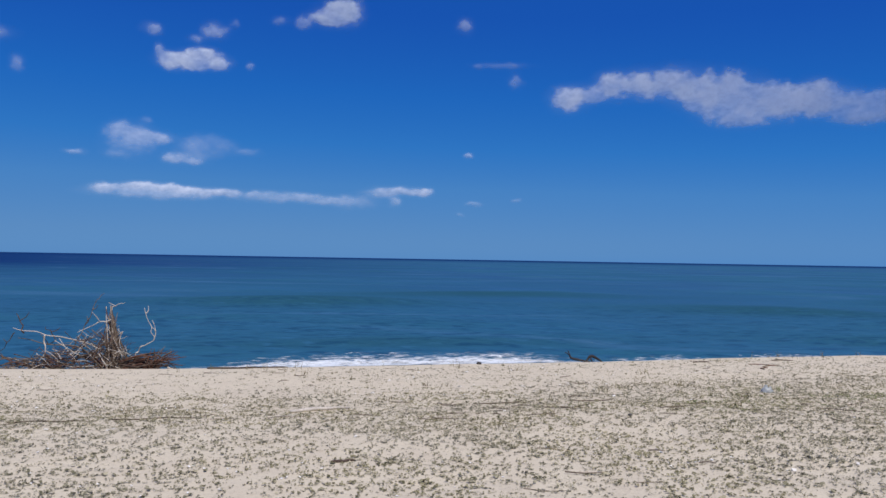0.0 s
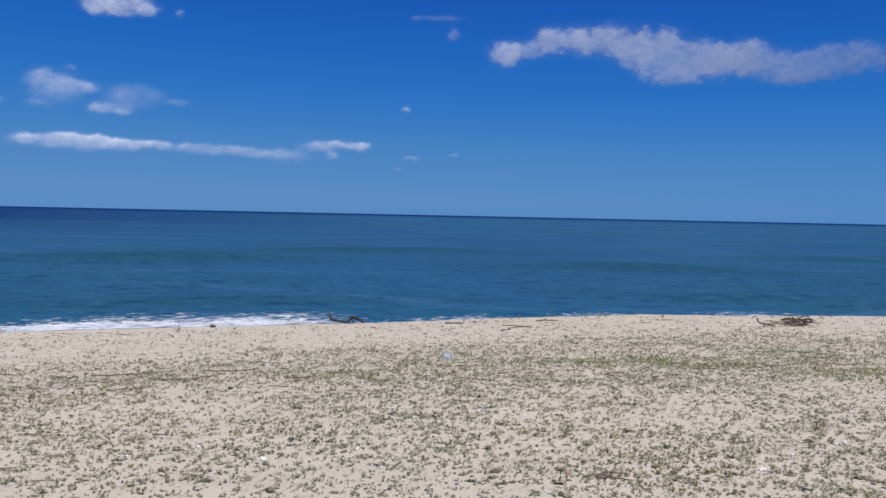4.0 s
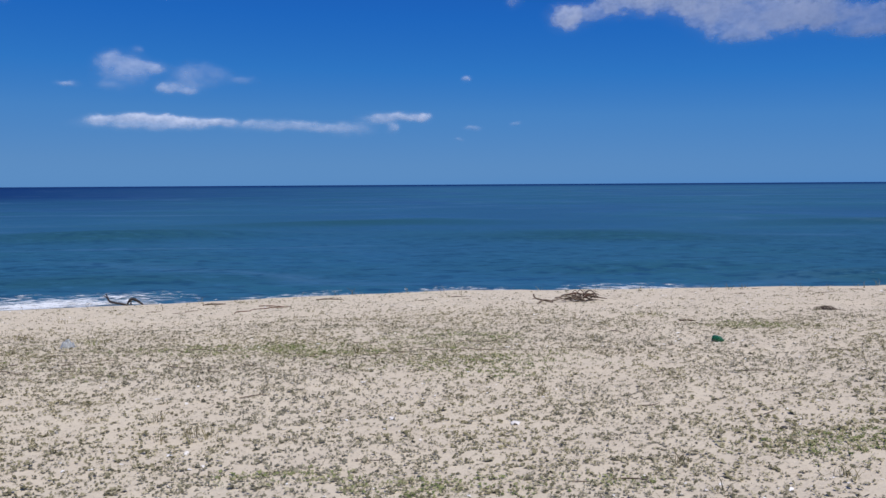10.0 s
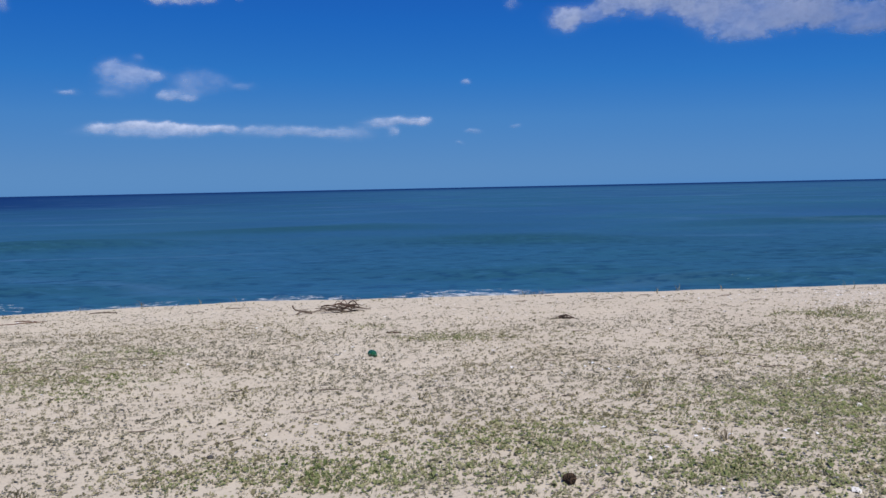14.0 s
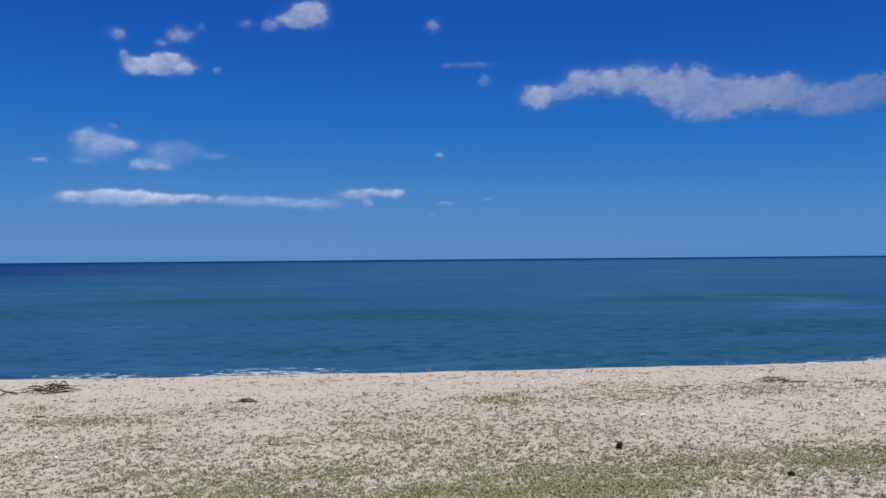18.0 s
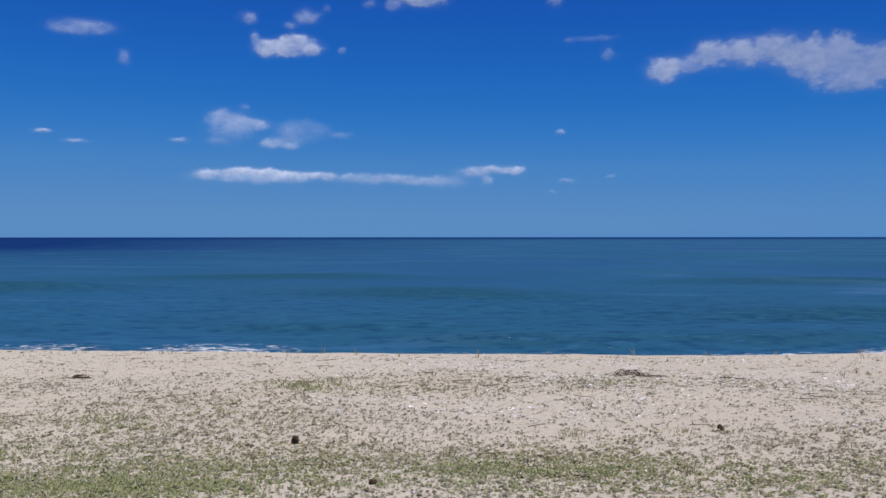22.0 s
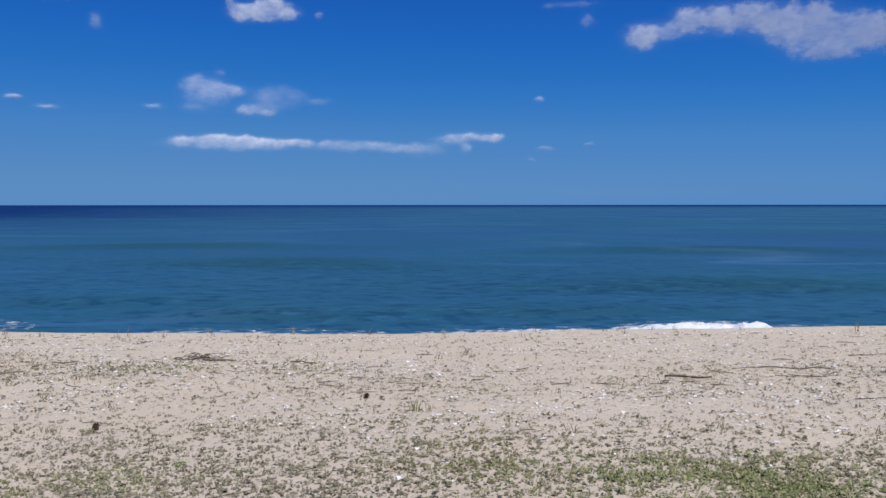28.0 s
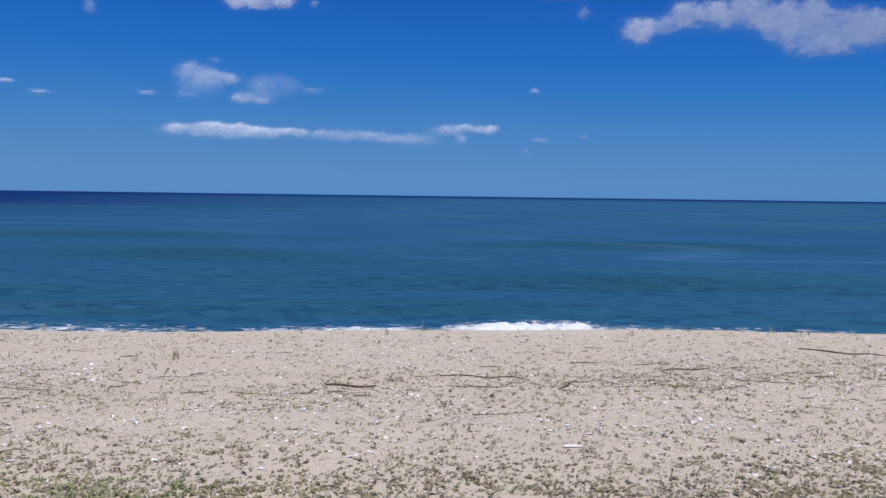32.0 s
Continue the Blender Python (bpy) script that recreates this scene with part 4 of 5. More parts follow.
def stump_heap():
    heap = thing("driftwood_heap", -5.54, 13.9, "uprooted weathered tree stump with tangled bleached branches", "driftwood", sink=0.07)
    rnd = random.Random(5)
    apex = Vector((-0.08, 0.05, 1.0))
    bm = bmesh.new()
    limb(bm, ((0.02, 0, -0.05), (0.0, 0.03, 0.35), (-0.04, 0.04, 0.7), apex), (0.10, 0.065, 0.035, 0.010), 10, 0.3, 3)
    part("stump", bm, GREY_WOOD, heap, "upright splintered stump")
    for k in range(54):
        a = rnd.uniform(0, 2 * math.pi)
        r = rnd.uniform(0.05, 0.30)
        foot = Vector((math.cos(a) * r * 1.1, math.sin(a) * r * 0.8, 0.0))
        tip = apex * rnd.uniform(0.45, 1.02) + Vector((rnd.uniform(-0.09, 0.09), rnd.uniform(-0.08, 0.08), 0))
        mid = (foot + tip) * 0.5 + Vector((rnd.uniform(-0.08, 0.08), rnd.uniform(-0.08, 0.06), rnd.uniform(-0.05, 0.05)))
        w = rnd.uniform(0.006, 0.018)
        branch(heap, (foot, mid, tip), (w, w * 0.8, w * 0.35), rnd.choice((GREY_WOOD, GREY_WOOD, DARK_WOOD, PALE_WOOD, RED_WOOD)), "root", k, 6, slim=0.72)
    upper = (
        (((0.24, -0.05, 0.05), (0.30, -0.05, 0.24), (0.39, -0.03, 0.40), (0.58, 0.0, 0.50), (0.55, 0.0, 0.70), (0.43, 0.02, 0.98)), 0.020, PALE_WOOD),
        (((0.58, 0.0, 0.50), (0.60, 0.01, 0.66), (0.55, 0.02, 0.80)), 0.013, PALE_WOOD),
        (((-0.62, 0.05, 0.36), (-0.46, 0.05, 0.72), (-0.30, 0.05, 1.08), (-0.18, 0.06, 1.19)), 0.012, GREY_WOOD),
        (((-0.54, -0.05, 0.60), (-0.30, -0.03, 0.72), (-0.06, 0.0, 0.80)), 0.017, PALE_WOOD),
        (((-1.50, -0.05, 0.66), (-1.00, -0.02, 0.55), (-0.52, 0.0, 0.47), (-0.05, 0.0, 0.30)), 0.024, PALE_WOOD),
        (((-1.46, 0.05, 0.50), (-1.0, 0.04, 0.41), (-0.55, 0.03, 0.38), (0.0, 0.05, 0.16)), 0.026, GREY_WOOD),
        (((-1.34, -0.02, 0.58), (-1.38, -0.02, 0.72), (-1.47, 0.0, 0.87)), 0.022, DARK_WOOD),
        (((-0.88, -0.02, 0.50), (-0.94, -0.02, 0.60), (-1.02, -0.03, 0.68)), 0.018, DARK_WOOD),
    )
    lower = (
        (((-1.02, -0.05, 0.56), (-1.01, -0.06, 0.28), (-1.18, -0.10, 0.0)), 0.024, PALE_WOOD),
        (((-1.50, 0.02, 0.58), (-1.62, 0.03, 0.42), (-1.76, 0.05, 0.20)), 0.012, DARK_WOOD),
        (((-0.17, -0.22, 0.32), (-0.02, -0.26, 0.13), (0.02, -0.28, -0.01)), 0.018, PALE_WOOD),
        (((-0.05, -0.27, 0.18), (-0.09, -0.28, -0.01)), 0.013, PALE_WOOD),
        (((-0.05, 0.03, 0.99), (0.03, 0.02, 1.03), (0.13, 0.02, 1.06)), 0.012, PALE_WOOD),
        (((0.05, -0.02, 0.58), (0.13, -0.04, 0.62), (0.10, -0.05, 0.40), (0.20, -0.08, 0.28)), 0.016, PALE_WOOD),
        (((-2.05, -0.1, 0.02), (-1.6, -0.1, 0.20), (-1.1, -0.05, 0.22), (-0.6, 0.0, 0.12)), 0.020, GREY_WOOD),
        (((-1.9, 0.1, 0.03), (-1.75, 0.1, 0.16), (-1.5, 0.1, 0.20)), 0.014, GREY_WOOD),
    )
    for k, (pts, w, mat) in enumerate(upper + lower):
        if k in (3, 4, 5, 14, 15):
            pts = pts[::-1]
        bent = [Vector(pts[0])]
        for p, q in zip(pts, pts[1:]):
            p, q = Vector(p), Vector(q)
            for t in (0.33, 0.67):
                bent.append(p.lerp(q, t) + Vector((rnd.uniform(-1, 1), rnd.uniform(-1, 1), rnd.uniform(-1, 1))) * 0.022)
            bent.append(q)
        pts = bent
        for n in range(3 if len(pts) > 7 else 1):
            root = pts[rnd.randrange(2, len(pts) - 1)]
            side = Vector((rnd.uniform(-0.16, 0.16), rnd.uniform(-0.08, 0.08), rnd.uniform(0.03, 0.16)))
            branch(heap, (root, root + side * 0.5 + Vector((0.02, 0, -0.01)), root + side), (0.008, 0.006, 0.003), mat, "twig", 500 + 5 * k + n, 5)
        branch(heap, pts, [0.8 * w * (1 - 0.75 * i / (len(pts) - 1)) + 0.003 for i in range(len(pts))], mat, "branch", 40 + k, slim=0.58)
    for k in range(230):
        cx = -abs(rnd.gauss(0.0, 0.66)) + 0.2
        z = rnd.uniform(0.03, 0.18 + 0.42 * math.exp(-((cx + 0.25) / 0.45) ** 2))
        a, half = rnd.uniform(-0.9, 0.9), rnd.uniform(0.06, 0.26)
        lean, w, yy = rnd.uniform(-1.2, 1.2), rnd.uniform(0.004, 0.010), rnd.uniform(-0.28, 0.2)
        pts = [(cx + math.cos(a) * half * t, yy + math.sin(a) * half * t, max(z + lean * half * t + rnd.uniform(-0.03, 0.03), 0.0)) for t in (-1, -0.2, 0.5, 1)]
        branch(heap, pts, (w, w, w * 0.7, w * 0.4), rnd.choice((DARK_WOOD, DARK_WOOD, GREY_WOOD, RED_WOOD, PALE_WOOD)), "twig", 300 + k, 5, slim=0.66)
    for k in range(84):
        cx = -rnd.uniform(0.05, 1.6)
        high = 0.34 * (1 - abs(cx + 0.6) / 1.5)
        z = rnd.uniform(0.01, max(high, 0.06))
        a, half = rnd.uniform(-0.5, 0.5), rnd.uniform(0.12, 0.42)
        lean = rnd.uniform(-0.35, 0.35)
        w = rnd.uniform(0.006, 0.016)
        yy = rnd.uniform(-0.25, 0.25)
        pts = [(cx + math.cos(a) * half * t, yy + math.sin(a) * half * t, max(z + lean * half * t + rnd.uniform(-0.03, 0.03), 0.0)) for t in (-1, -0.3, 0.4, 1)]
        branch(heap, pts, (w, w, w * 0.8, w * 0.4), rnd.choice((GREY_WOOD, DARK_WOOD, DARK_WOOD, PALE_WOOD, RED_WOOD)), "branch", 80 + k, 6, slim=0.66)
    for k in range(60):
        z0 = rnd.uniform(0.0, 0.22)
        end = Vector((rnd.uniform(0.55, 1.05), rnd.uniform(-0.25, 0.2), rnd.uniform(0.02, 0.40)))
        mid = Vector((rnd.uniform(0.4, 0.6), rnd.uniform(-0.25, 0.15), z0 + rnd.uniform(0.0, 0.12)))
        w = rnd.uniform(0.006, 0.018)
        branch(heap, ((0.15, rnd.uniform(-0.2, 0.1), z0), mid, end), (w, w, w * 0.4), rnd.choice((RED_WOOD, RED_WOOD, GREY_WOOD, DARK_WOOD)), "root", 140 + k, 6, slim=0.72)
    branch(heap, ((0.85, -0.2, 0.12), (1.0, -0.22, 0.08), (1.18, -0.22, 0.02)), (0.022, 0.018, 0.01), PALE_WOOD, "branch", 190, slim=0.58)
    heap.scale = (1.10, 0.9, 1.10)
    return heap


stump_heap()

twig_thing = thing("driftwood_branch", 2.33, 14.6, "dark forked driftwood branch stranded on the beach edge", "driftwood")
branch(twig_thing, ((-0.30, 0, 0.21), (-0.27, 0, 0.15), (-0.24, 0, 0.08), (-0.10, 0, 0.045), (0.04, 0, 0.02), (0.14, 0, 0.0)), (0.008, 0.013, 0.020, 0.021, 0.016, 0.010), WET_WOOD, "branch", 1)
branch(twig_thing, ((-0.27, 0, 0.13), (-0.33, 0.02, 0.17), (-0.36, 0.02, 0.16)), (0.010, 0.008, 0.004), WET_WOOD, "twig", 4)
branch(twig_thing, ((0.05, 0.02, 0.03), (0.10, 0.02, 0.10), (0.17, 0.02, 0.11), (0.26, 0.01, 0.06), (0.35, 0.0, 0.0)), (0.014, 0.024, 0.026, 0.020, 0.010), WET_WOOD, "branch", 2)
branch(twig_thing, ((0.12, 0.0, 0.09), (0.13, -0.03, 0.04), (0.18, -0.05, 0.0)), (0.014, 0.012, 0.008), WET_WOOD, "branch", 3)
twig_thing.scale = (0.95, 0.95, 0.95)

pile = thing("driftwood_pile", 9.29, 13.35, "flat matted pile of grey-brown driftwood branches", "driftwood")
rnd = random.Random(9)
for k in range(44):
    cx = rnd.gauss(0.12, 0.17)
    cx = max(-0.35, min(0.38, cx))
    top = 0.17 * (1 - (abs(cx - 0.15) / 0.75) ** 1.5)
    z = rnd.uniform(0.0, max(0.03, top))
    a, half, w = rnd.uniform(-0.8, 0.8), rnd.uniform(0.06, 0.20), rnd.uniform(0.004, 0.014)
    yy = rnd.uniform(-0.18, 0.18)
    pts = [(cx + math.cos(a) * half * t, yy + math.sin(a) * half * t, max(0.005, z * (1 - 0.4 * t * t) + rnd.uniform(-0.04, 0.04))) for t in (-1, 0, 1)]
    branch(pile, pts, (w * 0.6, w, w * 0.4), rnd.choice((GREY_WOOD, DARK_WOOD, DARK_WOOD, RED_WOOD, GREY_WOOD)), "branch", k, 6)
for k, pts in enumerate((((-0.62, -0.1, 0.14), (-0.58, -0.1, 0.07), (-0.40, -0.12, 0.03), (-0.30, -0.15, 0.01)), ((-0.55, -0.2, 0.0), (-0.45, -0.14, 0.05), (-0.30, -0.1, 0.02)), ((0.25, 0.0, 0.10), (0.42, 0.0, 0.07), (0.62, 0.02, 0.04)))):
    branch(pile, pts, [0.014] * (len(pts) - 1) + [0.006], GREY_WOOD, "branch", 60 + k)

pile.scale = (0.88, 0.88, 0.9)
STICKS_WEST = (
    (-3.27, 12.79, 6, 0.85, 0.016, DARK_WOOD, "knotty dark branch lying along the beach edge"),
    (-2.75, 12.93, -6, 0.50, 0.012, GREY_WOOD, "bent grey driftwood stick lying on pale sand"),
    (10.29, 11.05, -8, 0.18, 0.010, DARK_WOOD, "short dark stick on sand among dry leaves"),
    (4.72, 12.72, 58, 0.50, 0.006, RED_WOOD, "thin reddish driftwood stick lying on pale sand"),
    (4.96, 13.4, -14, 0.42, 0.007, RED_WOOD, "bent reddish driftwood stick lying on pale sand"),
    (4.98, 13.20, 44, 0.62, 0.007, RED_WOOD, "thin reddish driftwood stick lying on pale sand"),
    (-1.39, 8.47, 30, 0.62, 0.018, PALE_WOOD, "straight bleached pole half buried in washed-up litter"),
    (-2.8, 7.87, 9, 0.80, 0.006, DARK_WOOD, "long thin dark stalk in washed-up litter"),
    (-3.65, 7.65, 4, 0.70, 0.006, DARK_WOOD, "long thin dark stalk in washed-up litter"),
    (-0.9, 6.05, 12, 0.17, 0.010, DARK_WOOD, "short dark stick on sand among dry leaves"),
    (0.4, 9.03, 14, 0.55, 0.006, DARK_WOOD, "long thin dark stalk in washed-up litter"),
    (1.4, 9.09, 8, 0.50, 0.006, GREY_WOOD, "long thin grey stalk in washed-up litter"),
)
STICKS_EAST = (
    (24.27, 11.60, 4, 0.46, 0.011, DARK_WOOD, "dark knotty stick lying on shell-strewn sand"),
    (25.43, 12.18, 4, 0.80, 0.007, DARK_WOOD, "long dark wavy branch lying on sand"),
    (26.19, 11.84, 66, 0.44, 0.009, GREY_WOOD, "short grey-brown stick on bare sand"),
    (29.53, 14.15, -24, 0.90, 0.009, DARK_WOOD, "long dark branch lying near the beach edge"),
    (27.46, 12.72, 5, 0.50, 0.007, DARK_WOOD, "thin dark twig among shell fragments"),
    (20.34, 12.2, -4, 0.30, 0.008, DARK_WOOD, "thin dark twig among shell fragments"),
    (19.41, 12.2, 8, 0.36, 0.010, DARK_WOOD, "dark stick beside a mat of dry weed"),
    (5.66, 14.30, 6, 0.40, 0.009, DARK_WOOD, "short dark stick lying near the waterline"),
    (4.05, 13.62, 24, 0.34, 0.010, DARK_WOOD, "short dark stick lying near the waterline"),
)
for k, (sx0, sy0, turn, long, w, mat, label) in enumerate(STICKS_WEST + STICKS_EAST):
    rnd = random.Random(300 + k)
    a = radians(turn)
    bm = bmesh.new()
    pts = []
    z0 = float(beach(sx0, sy0))
    for t in (-1, -0.4, 0.2, 0.65, 1):
        off = rnd.uniform(-0.10, 0.10) * long * (mat != PALE_WOOD)
        px, py = math.cos(a) * long / 2 * t - math.sin(a) * off, math.sin(a) * long / 2 * t + math.cos(a) * off
        pts.append((px, py, float(beach(sx0 + px, sy0 + py)) - z0 + w * 0.8))
    limb(bm, pts, (w * 0.8, w * 1.1, w, w * 0.8, w * 0.4), 7, 0.2, k)
    me = bpy.data.meshes.new("stick")
    bm.to_mesh(me)
    bm.free()
    me.materials.append(mat)
    me.shade_smooth()
    ob = new("stick", me)
    ob.location = (sx0, sy0, z0)
    tagged(ob, label, "driftwood", "sticks on the sand")


def weed_mat(x, y, wide, high, seed, label, stems=55, material=DARK_WOOD):
    """A mound of dry tangled stems."""
    rnd = random.Random(seed)
    bm = bmesh.new()
    z0 = float(beach(x, y))
    for k in range(stems):
        cx, cy = rnd.gauss(0, wide * 0.28), rnd.gauss(0, wide * 0.16)
        a, half = rnd.uniform(0, math.pi), rnd.uniform(0.03, 0.10)
        top = high * math.exp(-(cx / (wide * 0.4)) ** 2)
        z = rnd.uniform(0.0, top)
        w = rnd.uniform(0.0015, 0.004)
        limb(bm, [(cx + math.cos(a) * half * t, cy + math.sin(a) * half * t, max(0.003, z * (1 - 0.6 * t * t)) + float(beach(x + cx, y + cy)) - z0) for t in (-1, 0, 1)], (w, w, w * 0.5), 5, 0.1, k)
    me = bpy.data.meshes.new("weed_mat")
    bm.to_mesh(me)
    bm.free()
    me.materials.append(material)
    ob = new("weed_mat", me)
    ob.location = (x, y, z0)
    return tagged(ob, label, "seaweed", kind="stuff")


weed_mat(19.13, 12.25, 0.55, 0.07, 1, "dark mat of dry washed-up weed on pale sand")
weed_mat(12.38, 12.0, 0.20, 0.06, 2, "small dark clump of dry weed on sand")
weed_mat(4.05, 5.43, 0.20, 0.03, 4, "dry brown tangle of thin stems on sand", 16, GREY_WOOD)


def tuft(x, y, blades_n, high, wide, seed, material, label):
    """A bunch of bent blades, each a part."""
    rng = np.random.RandomState(seed)
    top = thing("grass_tuft", x, y, label, "grass", "grass tufts")
    for k in range(blades_n):
        me = blade_mesh("blade", np.array([x]), np.array([y]), rng, (1, 1), (high * 0.45, high), (0.004, 0.007), (0.1, 0.9), material, wide)
        me.transform(Matrix.Translation((-x, -y, -top.location.z)))
        ob = new("blade", me)
        ob.parent = top
    return top


tuft(21.81, 9.87, 26, 0.17, 0.06, 1, GREEN, "small upright tuft of olive-green grass on sand")
tuft(5.87, 6.51, 30, 0.16, 0.14, 2, STRAW, "dry straggly brown grass tuft on sand")
tuft(22.06, 13.1, 18, 0.16, 0.08, 3, STRAW, "dry straw-coloured grass tuft near the beach edge")
tuft(1.7, 9.99, 20, 0.15, 0.10, 4, STRAW, "dry straggly brown grass tuft on sand")
for tx, ty, blades_n, high, wide, material, label in (
        (15.45, 11.30, 34, 0.13, 0.26, STRAW, "bushy clump of dry olive grass on sand"), (15.75, 11.38, 26, 0.10, 0.22, GREEN, "low clump of olive-green grass on sand"),
        (20.28, 12.15, 24, 0.09, 0.20, STRAW, "dry brown clump of wiry stems on sand"), (18.36, 9.05, 34, 0.13, 0.20, STRAW, "dry brown clump of wiry stems on sand"),
        (19.26, 9.22, 20, 0.09, 0.12, STRAW, "dry brown clump of wiry stems on sand"), (10.00, 11.66, 24, 0.10, 0.18, STRAW, "dull olive clump of grass on sand"),
        (18.41, 11.06, 30, 0.10, 0.24, STRAW, "dry brown clump of wiry stems on sand"), (16.92, 8.40, 24, 0.08, 0.24, STRAW, "dry brown clump of wiry stems on sand"),
        (1.98, 10.25, 22, 0.12, 0.12, STRAW, "dry straggly brown grass tuft on sand"), (2.78, 10.55, 22, 0.11, 0.14, STRAW, "dry straggly brown grass tuft on sand"),
        (2.62, 11.80, 14, 0.13, 0.10, STRAW, "thin straggly dry stems on pale sand"), (-1.40, 9.75, 18, 0.11, 0.12, STRAW, "thin straggly dry stems on pale sand"),
        (3.78, 10.00, 20, 0.14, 0.12, GREEN, "upright olive-green stems beside a plastic bag"), (21.90, 9.93, 18, 0.09, 0.10, STRAW, "dry brown clump of wiry stems on sand"),
        (22.10, 12.88, 18, 0.08, 0.12, STRAW, "dry brown clump of wiry stems on sand"), (24.99, 9.18, 20, 0.09, 0.14, STRAW, "dry brown clump of wiry stems on sand")):
    tuft(tx, ty, blades_n, high, wide, int(100 + 10 * tx), material, label)
rng = np.random.RandomState(12)
tx = rng.uniform(-4, 31, 70)
ty = crest(tx) - np.abs(rng.normal(0.1, 0.35, 70)) + 0.05
stems = new("sparse_grass_stems", blade_mesh("sparse_grass_stems", tx, ty, rng, (3, 10), (0.05, 0.17), (0.004, 0.007), (0.1, 0.9), STRAW, 0.06))
tagged(stems, "sparse dry grass stems along the beach edge", "dry grass", kind="stuff")
tx, ty = rng.uniform(-4, 31, 90), rng.uniform(5.0, 12.8, 90)
stems = new("sparse_grass_stems", blade_mesh("sparse_grass_stems", tx, ty, rng, (6, 16), (0.04, 0.12), (0.004, 0.007), (0.1, 1.1), STRAW, 0.07))
tagged(stems, "small straggly dry stems growing in sand", "dry grass", kind="stuff")


# ---- pine cones ----
def pine_cone(x, y, size, tilt, turn, seed, label):
    rnd = random.Random(seed)
    cone_thing = new("pine_cone")
    cone_thing.matrix_world = pose(x, y, float(beach(x, y)) + size * 0.34, tilt, 0, turn)
    tagged(cone_thing, label, "pine cone", "pine cones on the beach")
    bm = bmesh.new()
    bmesh.ops.create_icosphere(bm, subdivisions=2, radius=size * 0.36)
    bmesh.ops.scale(bm, vec=(0.85, 0.85, 1.2), verts=bm.verts)
    part("core", bm, CONE, cone_thing)
    bm = bmesh.new()
    for k in range(70):
        t = (k + 0.5) / 70
        a = k * 2.39996
        z = (t - 0.5) * size * 0.95
        r = size * 0.34 * math.sqrt(max(0.05, 1 - (2 * t - 1) ** 2 * 0.85))
        out = Vector((math.cos(a), math.sin(a), 0.55 * (2 * t - 0.7)))
        side = Vector((-math.sin(a), math.cos(a), 0))
        base = Vector((math.cos(a) * r * 0.7, math.sin(a) * r * 0.7, z))
        tip = base + out * size * 0.22 * rnd.uniform(0.8, 1.15)
        w = size * 0.11
        up = Vector((0, 0, size * 0.035))
        v = [bm.verts.new(p) for p in (base - side * w * 0.6, base + side * w * 0.6, tip + side * w, tip + up * 1.6 + out * w * 0.2, tip - side * w, base + up)]
        for f in ((0, 1, 2, 4), (4, 2, 3), (5, 0, 4, 3), (5, 3, 2, 1)):
            bm.faces.new([v[i] for i in f])
    part("cone_husk", bm, CONE, cone_thing, "open woody scales")
    return cone_thing


pine_cone(11.43, 5.70, 0.060, 70, 20, 1, "dark open pine cone lying in creeping grass")
pine_cone(16.16, 8.57, 0.062, 15, 60, 2, "dark open pine cone standing on bare sand")
pine_cone(19.55, 9.28, 0.052, 60, 200, 3, "small dark pine cone on shell-strewn sand")
pine_cone(21.34, 10.4, 0.048, 40, 120, 4, "small dark pine cone on bare sand")
pine_cone(17.03, 7.31, 0.044, 80, 300, 5, "dark pine cone half hidden in grass")


# ---- washed-up bottles and film ----
def plastic_material(name, colour, alpha_mix, rough):
    n = Nodes(name)
    wear = n.noise(25, 4, 0.6)
    return n.finish(n.mix(n.ramp(wear, (0.4, (0, 0, 0)), (0.8, (0.4, 0.4, 0.4))), colour, tuple(min(1, v * 1.6 + 0.08) for v in colour)), rough, n.bump(wear, 0.2, 0.004), Transmission_Weight=alpha_mix, IOR=1.45)


GREEN_PLASTIC = plastic_material("green_bottle_plastic", (0.018, 0.15, 0.060), 0.45, 0.25)
CLEAR_FILM = plastic_material("clear_film", (0.62, 0.64, 0.62), 0.6, 0.35)


def lathe(profile, sides, dent=0.0, seed=0):
    bm = bmesh.new()
    rings = []
    for z, r in profile:
        rings.append([bm.verts.new((math.cos(2 * math.pi * n / sides) * r * (1 - dent * max(0, math.sin(2 * math.pi * n / sides + z * 14 + seed)) ** 2), math.sin(2 * math.pi * n / sides) * r, z)) for n in range(sides)])
    for p, q in zip(rings, rings[1:]):
        for n in range(sides):
            bm.faces.new((p[n], p[(n + 1) % sides], q[(n + 1) % sides], q[n]))
    bm.faces.new(rings[0][::-1])
    bm.faces.new(rings[-1])
    return bm


bottle = new("plastic_bottle")
bottle.matrix_world = pose(10.14, 9.7, float(beach(10.14, 9.7)) + 0.030, 90, 0, 28) @ Matrix.Scale(0.58, 4)
tagged(bottle, "crushed green plastic bottle lying on sand", "bottle")
body = part("body", lathe(((0.0, 0.040), (0.006, 0.058), (0.03, 0.062), (0.05, 0.056), (0.07, 0.062), (0.10, 0.055), (0.13, 0.060), (0.16, 0.045), (0.19, 0.022), (0.20, 0.017)), 20, 0.35, 1), GREEN_PLASTIC, bottle)
part("cap", lathe(((0.198, 0.020), (0.203, 0.021), (0.220, 0.020), (0.223, 0.016)), 16), GREEN_PLASTIC, bottle, "ribbed green screw cap")

film_x = np.linspace(-0.13, 0.13, 22)
film_y = np.linspace(-0.10, 0.10, 18)


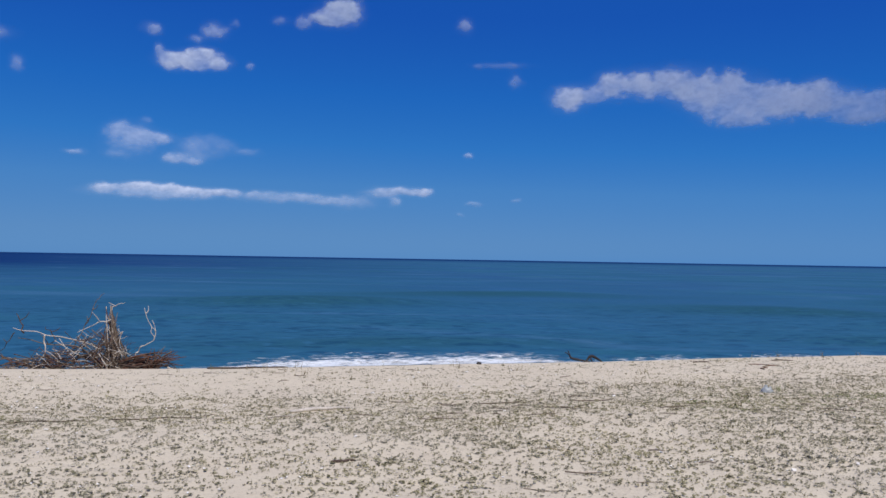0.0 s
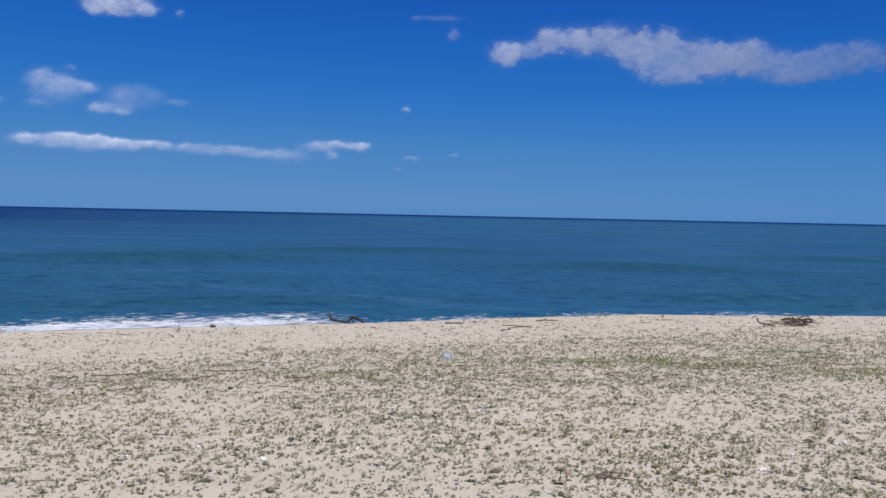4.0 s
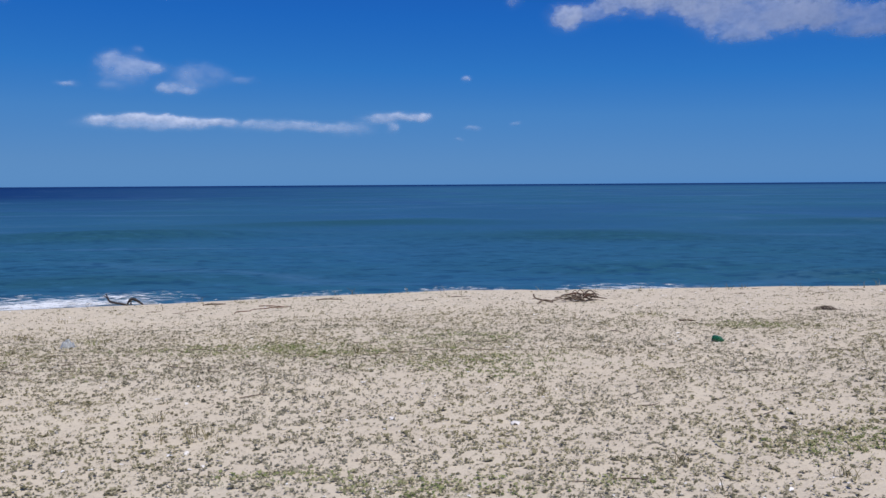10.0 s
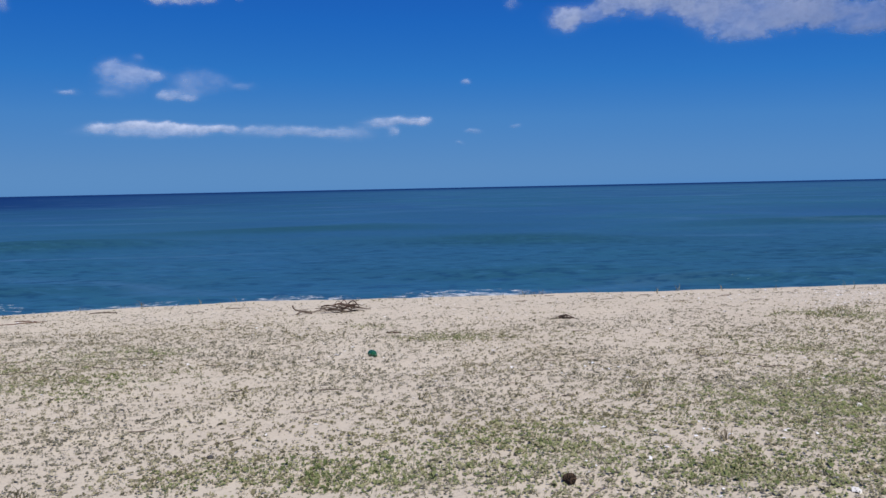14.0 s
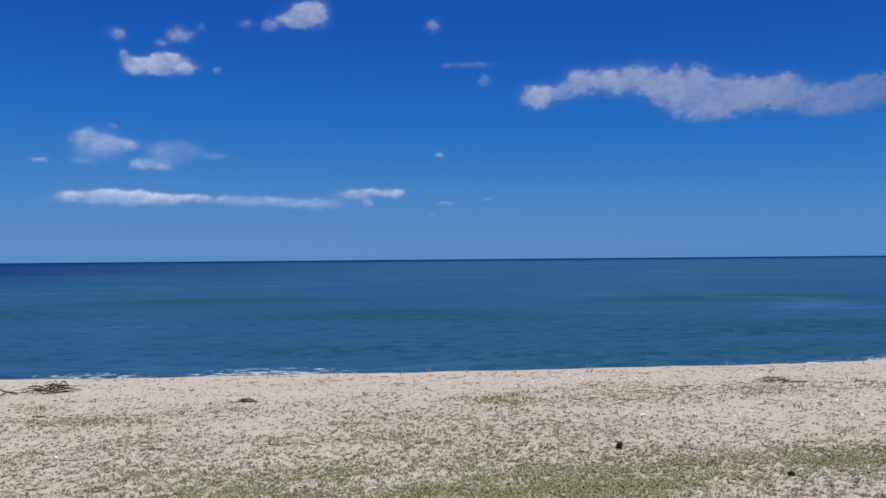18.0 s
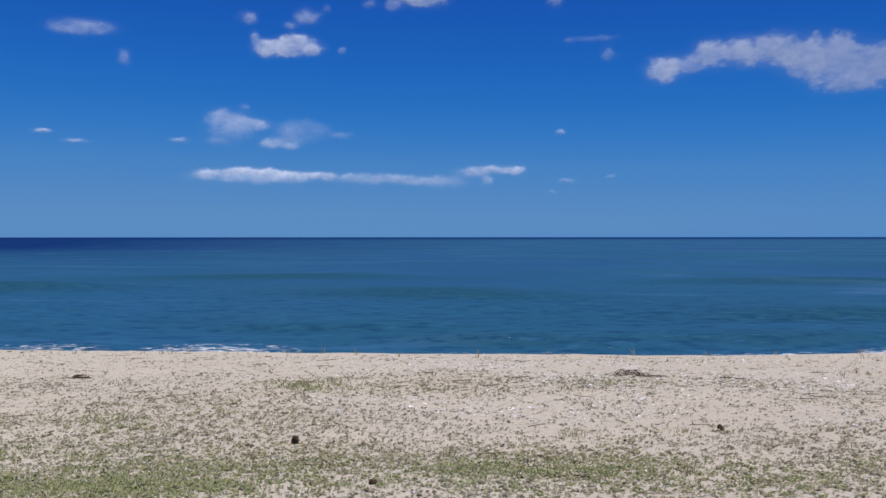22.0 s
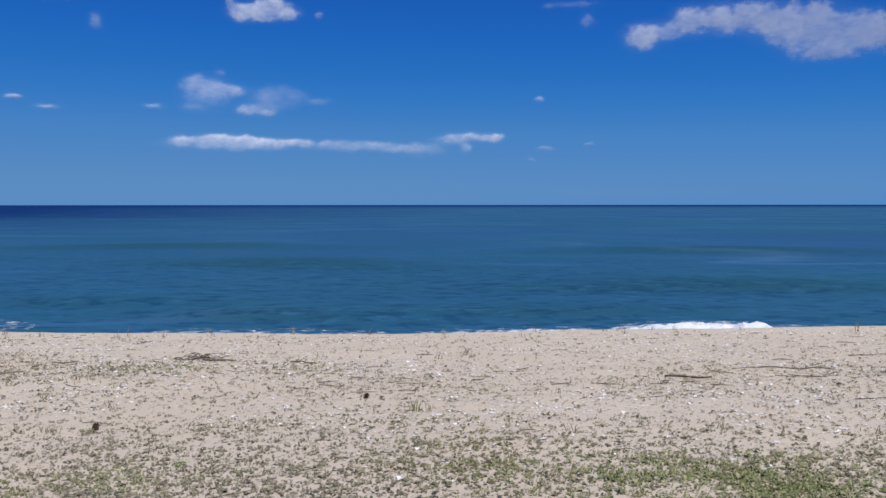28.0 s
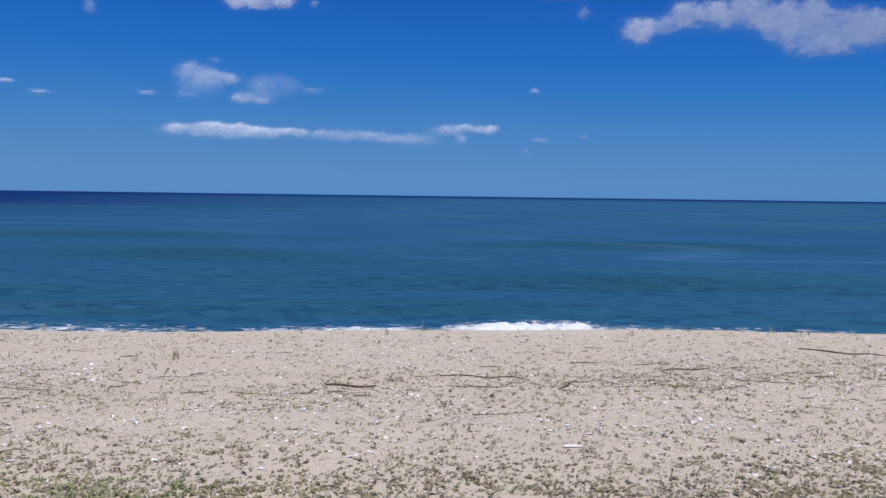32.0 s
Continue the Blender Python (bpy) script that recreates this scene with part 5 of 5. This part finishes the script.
def film_height(X, Y):
    dome = np.clip(1 - (X / 0.13) ** 2 - (Y / 0.10) ** 2, 0, 1)
    return 0.06 * dome ** 0.6 * (0.1 + 1.7 * fbm(X * 22, Y * 22, 3, 4)) + 0.004


film = new("plastic_bag", grid_mesh("plastic_bag", film_x, film_y, film_height, CLEAR_FILM))
film.modifiers.new("thickness", "SOLIDIFY").thickness = 0.002
film.scale = (0.55, 0.6, 1.1)
film.location = (3.58, 9.85, float(beach(3.58, 9.85)))
tagged(film, "crumpled clear plastic bag lying on sand", "plastic bag")

bone_thing = thing("bleached_stick", 26.08, 9.59, "short white bleached piece of wood on sand", "driftwood")
bm = bmesh.new()
limb(bm, ((-0.08, -0.01, 0.014), (-0.03, 0.0, 0.015), (0.04, 0.01, 0.013), (0.09, 0.03, 0.010)), (0.014, 0.013, 0.009, 0.006), 8, 0.15, 2)
part("wood", bm, SHELL, bone_thing)
bone_thing.scale = (0.75, 0.75, 0.75)


# ---- pebbles ----
def pebble(x, y, size, seed, material, label):
    """A worn, uneven stone half sunk in the sand."""
    rnd = random.Random(seed)
    bm = bmesh.new()
    bmesh.ops.create_icosphere(bm, subdivisions=2, radius=size)
    for v in bm.verts:
        v.co *= 1 + rnd.uniform(-0.12, 0.12)
        v.co.z *= 0.62
    me = bpy.data.meshes.new("pebble")
    bm.to_mesh(me)
    bm.free()
    me.materials.append(material)
    me.shade_smooth()
    ob = new("pebble", me)
    ob.matrix_world = pose(x, y, float(beach(x, y)) + size * 0.25, 0, 0, rnd.uniform(0, 360))
    return tagged(ob, label, "pebble", "pebbles on the sand")


STONE = wood_material("dark_stone", (0.10, 0.095, 0.09), (0.045, 0.042, 0.04))
pebble(0.43, 13.28, 0.045, 1, STONE, "round dark stone at the edge of the foam")
pebble(9.48, 6.49, 0.022, 2, STONE, "small dark stone among dry leaves on sand")
pebble(25.54, 11.29, 0.024, 3, STONE, "small black pebble on shell-strewn sand")
pebble(1.57, 8.11, 0.022, 4, STONE, "small dark stone in washed-up litter")
